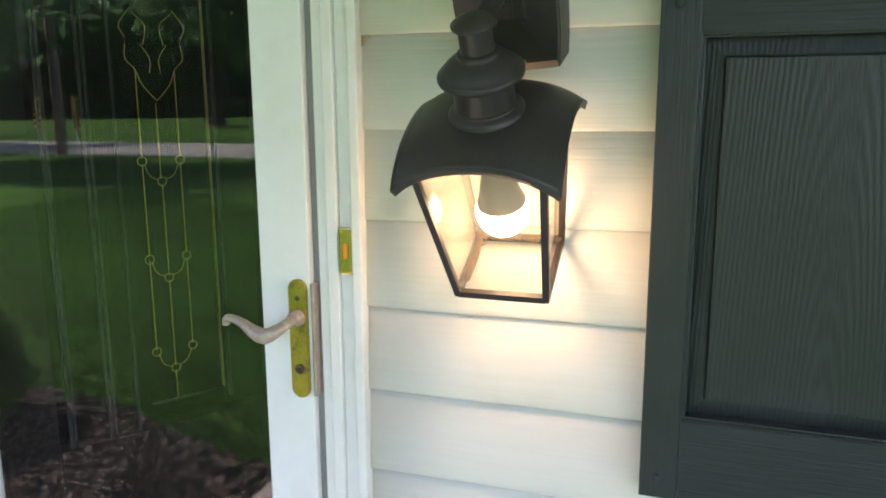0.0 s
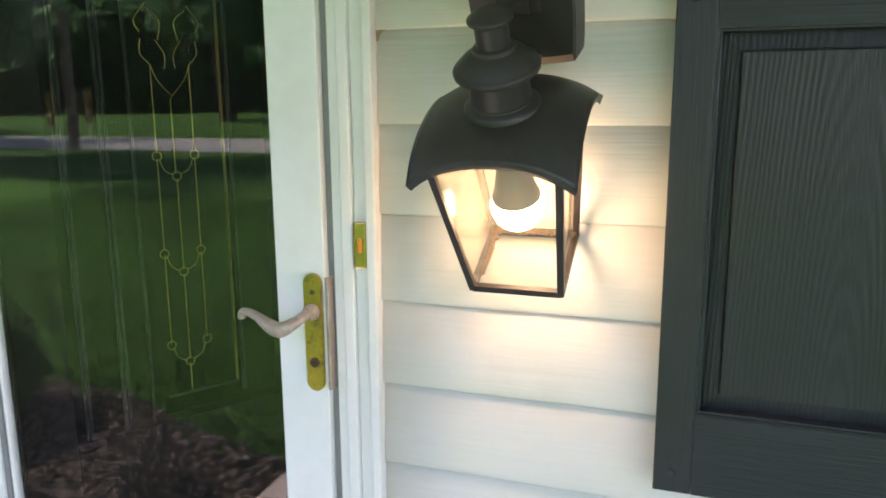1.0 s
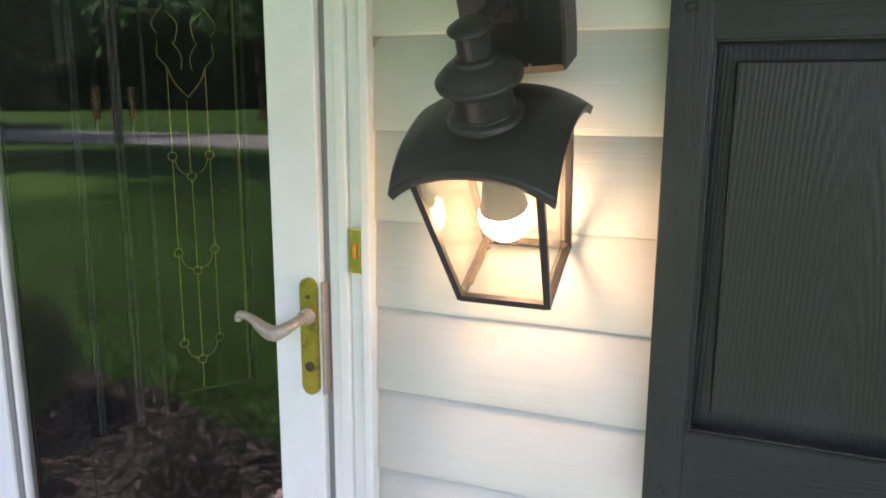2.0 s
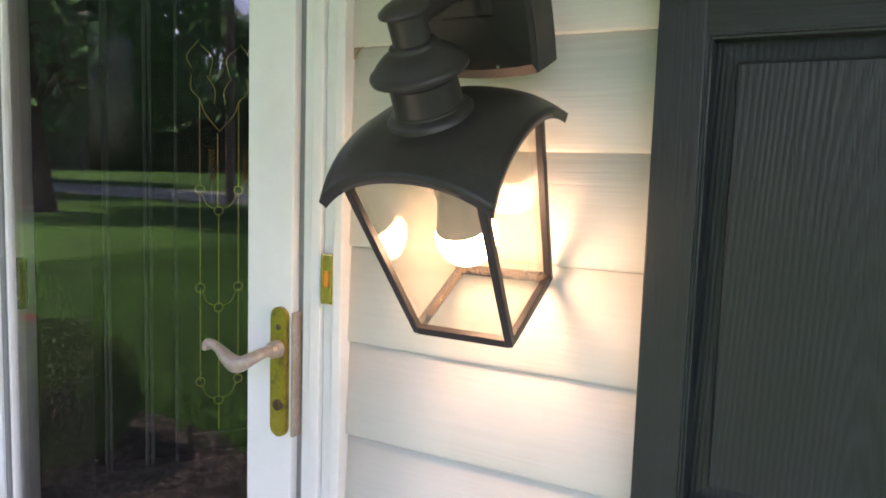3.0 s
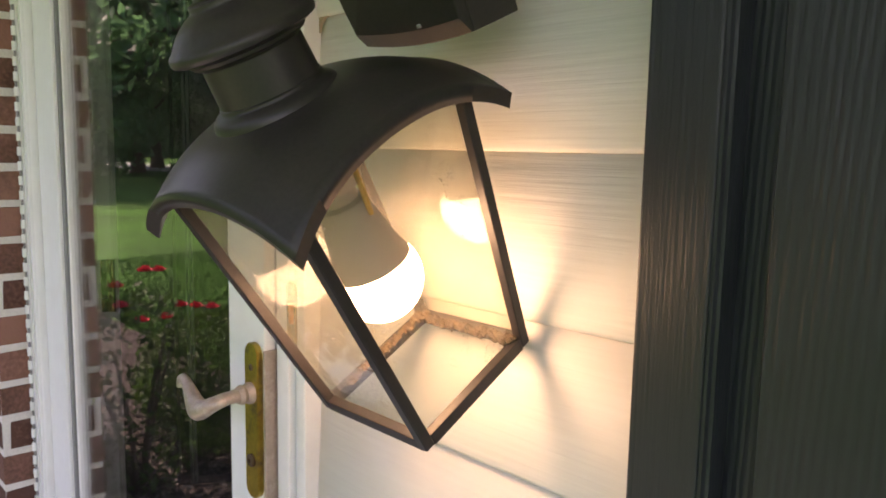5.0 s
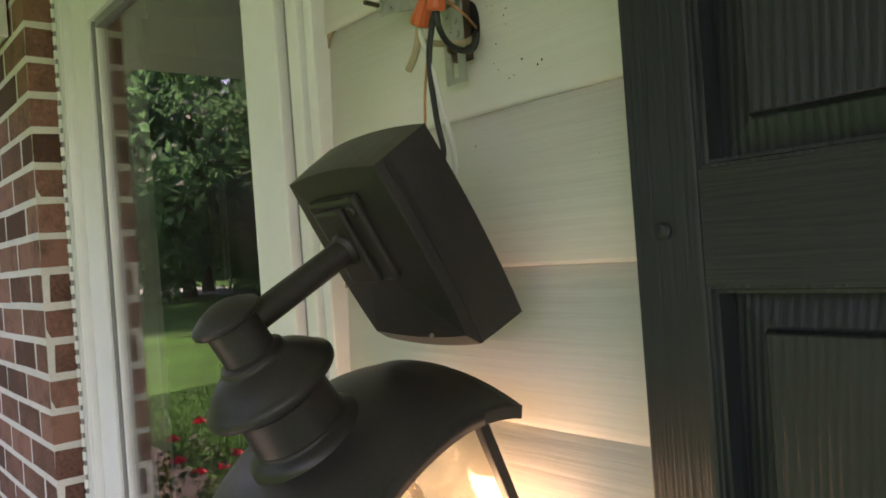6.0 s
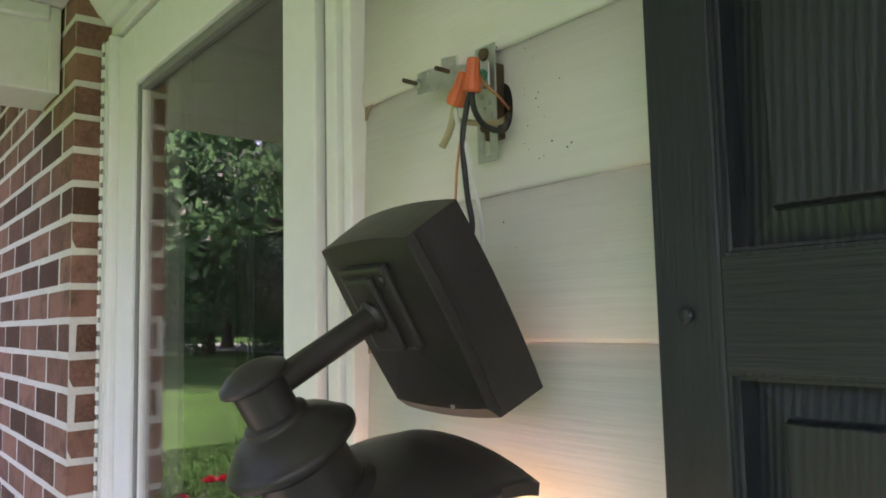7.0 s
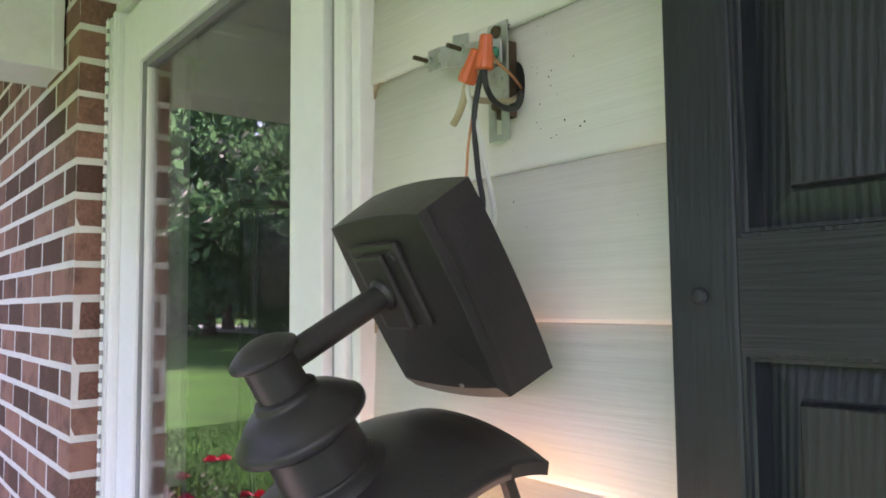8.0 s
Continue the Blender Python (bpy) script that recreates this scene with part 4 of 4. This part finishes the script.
ground = tagged(mesh_ob("ground", box(-900, 900, -900, 900, GZ - 0.5, GZ), M_LAWN), "mown green lawn reaching to the woods", "lawn", kind="structure")
road = tagged(mesh_ob("road", box(-400, 400, -27.0, -19.2, GZ + 0.004, GZ + 0.03), M_ROAD), "pale grey country road", "road", kind="structure")


def bed_front(x):
    """Where the mulch ends and the grass begins: it runs in towards the porch."""
    return -1.16 + 0.36 * min(1.5, max(0.0, x + 3.05)) - 0.03 * math.sin(x * 3.1)


def mulch_bed():
    rng = random.Random(2)
    bm = bmesh.new()
    n = 40
    vs = [[None] * 13 for _ in range(n + 1)]
    for i in range(n + 1):
        x = -9.0 + (10.0) * i / n
        front = bed_front(x)
        for j in range(13):
            y = 0.98 + (front - 0.98) * j / 12
            if x > -1.6:
                y = -0.56 + (front + 0.56) * j / 12
            z = GZ + 0.05 * math.sin(math.pi * j / 12) + (0.012 * rng.random() if j < 12 else -0.01)
            vs[i][j] = bm.verts.new((x, y, z))
    for i in range(n):
        for j in range(12):
            bm.faces.new((vs[i][j], vs[i + 1][j], vs[i + 1][j + 1], vs[i][j + 1]))
    bmesh.ops.recalc_face_normals(bm, faces=bm.faces)
    bed = tagged(mesh_ob("mulch_bed", bm, M_MULCH), "brown bark mulch bed along the porch", "mulch bed", kind="structure")
    verts, faces = [], []
    for k in range(11000):
        x, y = rng.uniform(-4.6, -1.56), rng.uniform(-1.2, 0.9)
        if y < bed_front(x) - 0.03:
            continue
        c = Vector((x, y, GZ + 0.045 + rng.uniform(-0.01, 0.025)))
        l, w, h = rng.uniform(0.006, 0.024), rng.uniform(0.005, 0.013), rng.uniform(0.002, 0.007)
        m = Euler((rng.uniform(-0.6, 0.6), rng.uniform(-0.6, 0.6), rng.uniform(0, 6.3))).to_matrix()
        o = len(verts)
        for sx, sy, sz in ((-1, -1, -1), (1, -0.7, -1), (0.9, 1, -1), (-1, 0.8, -1), (-0.9, -0.9, 1), (0.8, -0.6, 1), (0.9, 0.8, 1), (-0.8, 0.7, 1)):
            verts.append(c + m @ Vector((sx * l, sy * w, sz * h)))
        for f in ((3, 2, 1, 0), (4, 5, 6, 7), (0, 1, 5, 4), (1, 2, 6, 5), (2, 3, 7, 6), (3, 0, 4, 7)):
            faces.append([o + q for q in f])
    me = bpy.data.meshes.new("bark_chips")
    me.from_pydata([tuple(v) for v in verts], [], faces)
    me.materials.append(M_CHIP)
    tagged(new("bark_chips", me), "loose brown bark chips on the bed", "mulch", kind="stuff")


mulch_bed()


def grass():
    rng = random.Random(19)
    verts, faces = [], []
    for k in range(70000):
        d = rng.random() ** 1.6
        x = rng.uniform(-11.0, 0.4)
        y = bed_front(x) + 0.05 - 8.0 * d
        h, w, a = rng.uniform(0.03, 0.075), rng.uniform(0.003, 0.007), rng.uniform(0, 6.3)
        lx, ly = rng.uniform(-0.03, 0.03), rng.uniform(-0.03, 0.03)
        o = len(verts)
        verts += [(x - w * math.cos(a), y - w * math.sin(a), GZ - 0.005), (x + w * math.cos(a), y + w * math.sin(a), GZ - 0.005), (x + lx, y + ly, GZ + h)]
        faces.append((o, o + 1, o + 2))
    me = bpy.data.meshes.new("grass")
    me.from_pydata(verts, [], faces)
    me.materials.append(M_LAWN)
    tagged(new("grass", me), "short green grass blades of the lawn", "grass", kind="stuff")


grass()


def leaf_mesh(name, mat, points, size, rng):
    """Many small folded leaves at the given points, as one mesh."""
    verts, faces = [], []
    for p in points:
        m = Euler((rng.uniform(-1.3, 1.3), rng.uniform(-1.3, 1.3), rng.uniform(0, 6.3))).to_matrix()
        s = size * rng.uniform(0.6, 1.4)
        o = len(verts)
        for q in ((-1, 0, 0), (0, -0.5, 0.12), (1, 0, 0), (0, 0.5, 0.12)):
            verts.append(tuple(Vector(p) + m @ (Vector(q) * s)))
        faces.append((o, o + 1, o + 2))
        faces.append((o, o + 2, o + 3))
    me = bpy.data.meshes.new(name)
    me.from_pydata(verts, [], faces)
    me.materials.append(mat)
    return me


def bush(name, at, rx, ry, h, seed, label, leaves=5200, size=0.016, mat=M_BOX):
    rng = random.Random(seed)
    b = thing(name, (*at, GZ), label, "shrub", "shrubs")
    bm = bmesh.new()
    for k in range(6):
        a = rng.uniform(0, 6.3)
        tube([(at[0], at[1], GZ), (at[0] + 0.1 * math.cos(a), at[1] + 0.1 * math.sin(a), GZ + h * 0.4), (at[0] + rx * 0.6 * math.cos(a), at[1] + ry * 0.6 * math.sin(a), GZ + h * 0.75)], [0.014, 0.010, 0.004], 6, bm, 3)
    part("branches", bm, M_BARK, b)
    pts = []
    while len(pts) < leaves:
        v = Vector((rng.gauss(0, 1), rng.gauss(0, 1), rng.gauss(0, 1))).normalized()
        r = rng.uniform(0.80, 1.0) + 0.07 * noise.noise(v * 3 + Vector((seed, 0, 0)))
        p = Vector((at[0] + v.x * rx * r, at[1] + v.y * ry * r, GZ + h * 0.5 + v.z * h * 0.5 * r))
        if p.z > GZ + 0.02:
            pts.append(p)
    o = new("foliage", leaf_mesh("foliage", mat, pts, size, rng))
    o.parent = b
    o.matrix_parent_inverse = WORLD_OF[b.name].inverted()
    return b


bush("boxwood", (-3.58, -0.45), 0.51, 0.50, 0.79, 5, "clipped rounded green boxwood shrub on mulch", 17000, 0.0135)
rose = bush("rose_bush", (-3.22, 0.20), 0.24, 0.36, 1.02, 14, "loose rose bush with red flowers beside the brick wall", 1500, 0.021, M_ROSELEAF)

bush("low_shrub", (-2.16, -0.33), 0.16, 0.15, 0.30, 41, "small dark twiggy shrub low on the mulch", 420, 0.016, M_DARKLEAF)


def bloom(c, r, rng):
    bm = bmesh.new()
    for ring, k in ((0.35, 5), (0.7, 7), (1.0, 9)):
        for i in range(k):
            a = 2 * math.pi * i / k + ring
            u = Vector((math.cos(a), math.sin(a), 0))
            w = Vector((-math.sin(a), math.cos(a), 0))
            base = Vector(c)
            tip = base + u * r * ring + Vector((0, 0, r * (1.1 - 0.7 * ring)))
            mid = base + u * r * ring * 0.8 + Vector((0, 0, r * (0.5 - 0.3 * ring)))
            q = [base, mid - w * r * 0.38, tip - w * r * 0.2, tip + w * r * 0.2, mid + w * r * 0.38]
            bm.faces.new([bm.verts.new(v) for v in q])
    return bm


rr = random.Random(8)
for c in ((-3.20, 0.15, 0.83), (-3.23, 0.075, 0.82), (-3.20, 0.06, 0.60), (-3.22, -0.10, 0.63), (-3.20, -0.17, 0.62), (-3.20, 0.17, 0.60), (-3.15, 0.01, 0.66), (-3.10, 0.30, 0.70), (-3.26, 0.26, 0.76)):
    part("bloom", bloom(c, 0.036, rr), M_ROSE, rose, "red rose bloom")


def make_tree(seed, h, spread, low, per=150, leaf=0.015):
    """Trunk, limbs and a ragged crown of leaf sprays, as three meshes about the origin."""
    rng = random.Random(seed)
    bm = bmesh.new()
    r0 = 0.028 * h
    lean = rng.uniform(-0.03, 0.03) * h
    tube([(0, 0, -0.1), (lean * 0.1, 0, h * 0.04), (lean * 0.4, 0.02 * h, h * 0.35), (lean, 0.0, h * 0.82)], [r0 * 1.5, r0, r0 * 0.7, r0 * 0.15], 12, bm, 5)
    limbs = bmesh.new()
    tips = []
    for k in range(22):
        z0 = h * rng.uniform(low, 0.78)
        a = rng.uniform(0, 6.3)
        d = spread * rng.uniform(0.5, 1.0) * (1.0 - 0.55 * max(0, (z0 / h - 0.5)))
        up = h * rng.uniform(0.0, 0.14)
        p0 = Vector((lean * z0 / h, 0, z0))
        p1 = p0 + Vector((math.cos(a) * d * 0.5, math.sin(a) * d * 0.5, up))
        p2 = p0 + Vector((math.cos(a) * d, math.sin(a) * d, up * 0.9 - h * 0.03))
        tube([p0, p1, p2], [r0 * 0.3, r0 * 0.16, r0 * 0.04], 6, limbs, 4)
        tips += [p1, p2, (p1 + p2) / 2, p2 + Vector((0, 0, h * 0.04))]
    tips += [Vector((rng.uniform(-1, 1) * spread * 0.3, rng.uniform(-1, 1) * spread * 0.3, h * rng.uniform(0.75, 0.98))) for _ in range(16)]
    pts = []
    for c in tips:
        rad = spread * rng.uniform(0.16, 0.32)
        for k in range(per):
            v = Vector((rng.gauss(0, 0.5), rng.gauss(0, 0.5), rng.gauss(0, 0.36)))
            pts.append(c + v * rad)
    out = []
    for nm, b, mat in (("trunk", bm, M_BARK), ("limbs", limbs, M_BARK)):
        me = bpy.data.meshes.new(nm)
        b.to_mesh(me)
        b.free()
        me.materials.append(mat)
        for p in me.polygons:
            p.use_smooth = True
        out.append(me)
    out.append(leaf_mesh("crown", M_LEAF, pts, h * leaf, rng))
    return out


KINDS = [make_tree(21, 17.0, 6.0, 0.16, 100), make_tree(22, 20.0, 6.5, 0.22, 100), make_tree(23, 15.0, 5.5, 0.12, 100)]
LOW_KIND = make_tree(27, 15.0, 6.5, 0.05, 95, 0.019)
FAR_KINDS = [make_tree(24, 17.0, 6.5, 0.10, 60, 0.036), make_tree(25, 19.0, 7.0, 0.08, 60, 0.036)]


def tree(meshes, x, y, turn, size, label="tall leafy shade tree on the lawn"):
    t = thing("tree", (x, y, GZ), label, "tree", "lawn trees")
    t.matrix_basis = Matrix.Translation((x, y, GZ)) @ Matrix.Rotation(turn, 4, "Z") @ Matrix.Diagonal((size, size, size, 1))
    for nm, me in zip(("trunk", "limbs", "crown"), meshes):
        o = new(nm, me)
        o.parent = t
    return t


tr = random.Random(31)
for k, x, y, s in ((0, -21.5, -11.6, 1.0), (1, -34.8, -19.6, 0.82), (2, -33.0, -6.5, 0.9), (1, -44.0, -10.0, 1.0), (1, -38.0, -52.0, 1.2), (0, -5.0, -44.0, 1.1), (1, -24.0, -56.0, 1.2), (0, -47.9, -26.6, 0.9), (2, -56.0, -22.0, 1.1), (1, -10.0, -60.0, 1.2), (0, 8.0, -44.0, 1.1)):
    tree(KINDS[k], x, y, tr.uniform(0, 6.3), s)
for x, y, sz in ((-47.0, -17.0, 1.0), (-52.0, -26.0, 1.1), (-42.0, -22.5, 0.85), (-60.0, -19.0, 1.2)):
    tree(LOW_KIND, x, y, tr.uniform(0, 6.3), sz, "broad leafy tree branching low to the grass")
for k in range(34):
    d = tr.uniform(112, 150)
    x, y = d * math.cos(radians(268 - 3.0 * k)), d * math.sin(radians(268 - 3.0 * k))
    tree(FAR_KINDS[k % 2], x, y, tr.uniform(0, 6.3), tr.uniform(1.0, 1.5), "dark leafy woodland tree beyond the road")

# undergrowth of the far woods
ug = random.Random(77)
pts = []
for k in range(15000):
    a = radians(ug.uniform(165, 275))
    d = ug.uniform(118, 145)
    top = 9.0 + 5.0 * noise.noise(Vector((math.cos(a) * 6, math.sin(a) * 6, 0)))
    pts.append(Vector((d * math.cos(a), d * math.sin(a), GZ + abs(ug.gauss(0, 0.5)) * top)))
tagged(new("far_woods", leaf_mesh("far_woods", M_LEAF, pts, 1.3, ug)), "dark undergrowth of the far woods", "woods", kind="stuff")

# utility pole and hazard markers by the road
pole = thing("utility_pole", (-21.2, -19.0, GZ), "weathered grey wooden utility pole beside the road", "utility pole")
part("shaft", rod((-21.2, -19.0, GZ), (-21.2, -19.0, 9.0), 0.19, 18, None, 0.14), M_POLE, pole, smooth=True)
part("crossarm", box(-22.4, -20.0, -19.06, -18.94, 8.1, 8.24, 0.02), M_POLE, pole)


def marker(x, y):
    mk = thing("road_marker", (x, y, GZ), "striped orange and black hazard marker on a thin post", "road sign", "hazard markers")
    part("post", box(x - 0.03, x + 0.03, y + 0.012, y + 0.05, GZ, 1.75), M_STEEL, mk)
    panel = part("panel", box(x - 0.17, x + 0.17, y, y + 0.010, 0.62, 1.78, 0.004), M_SIGNY, mk)
    for k in range(6):
        z = 0.62 + 0.20 * k
        a, b = max(0.625, z - 0.02), min(1.775, z + 0.075)
        part("stripe", prism([(x - 0.168, a), (x + 0.168, min(1.775, a + 0.16)), (x + 0.168, min(1.775, b + 0.16)), (x - 0.168, b)], y + 0.010, y + 0.014, axis=1), M_SIGNB, panel)


marker(-21.35, -18.25)
marker(-20.45, -19.0)

# ---- bricks, last ----
def brick_data(l, d, h, seed):
    rng = random.Random(seed)
    bm = box(0, l, 0, d, 0, h, 0.0022, None, 1)
    for v in bm.verts:
        v.co += Vector((rng.uniform(-1, 1), 0, rng.uniform(-1, 1))) * 0.0013
    me = bpy.data.meshes.new("brick")
    bm.to_mesh(me)
    bm.free()
    me.materials.append(M_BRICK)
    return me


J = 0.0118
FULL = [brick_data(0.194, 0.088, BH_C - J, k) for k in range(5)]
HALF = [brick_data(0.0918, 0.088, BH_C - J, 20 + k) for k in range(3)]
brng = random.Random(3)
rest = bmesh.new()
for c in range(36):
    z = -0.245 + c * BH_C + 0.026
    x = BX
    k = 0
    while x > -8.8:
        half = k == 0 and c % 2 == 1
        l = 0.0918 if half else 0.194
        x -= l
        out = 0.0006 if k == 0 else 0.0
        if x > -2.7 and 0.0 <= z < 2.2:
            o = new("brick", brng.choice(HALF if half else FULL))
            o.parent = brickwall
            o.matrix_basis = Matrix.Translation((x + out, BY - brng.uniform(0.0, 0.0010), z))
        else:
            box(x, x + l, BY, BY + 0.05, z, z + BH_C - J, 0, rest)
        x -= J
        k += 1
part("brickwork", rest, M_BRICK, brickwall)["kind"] = "stuff"
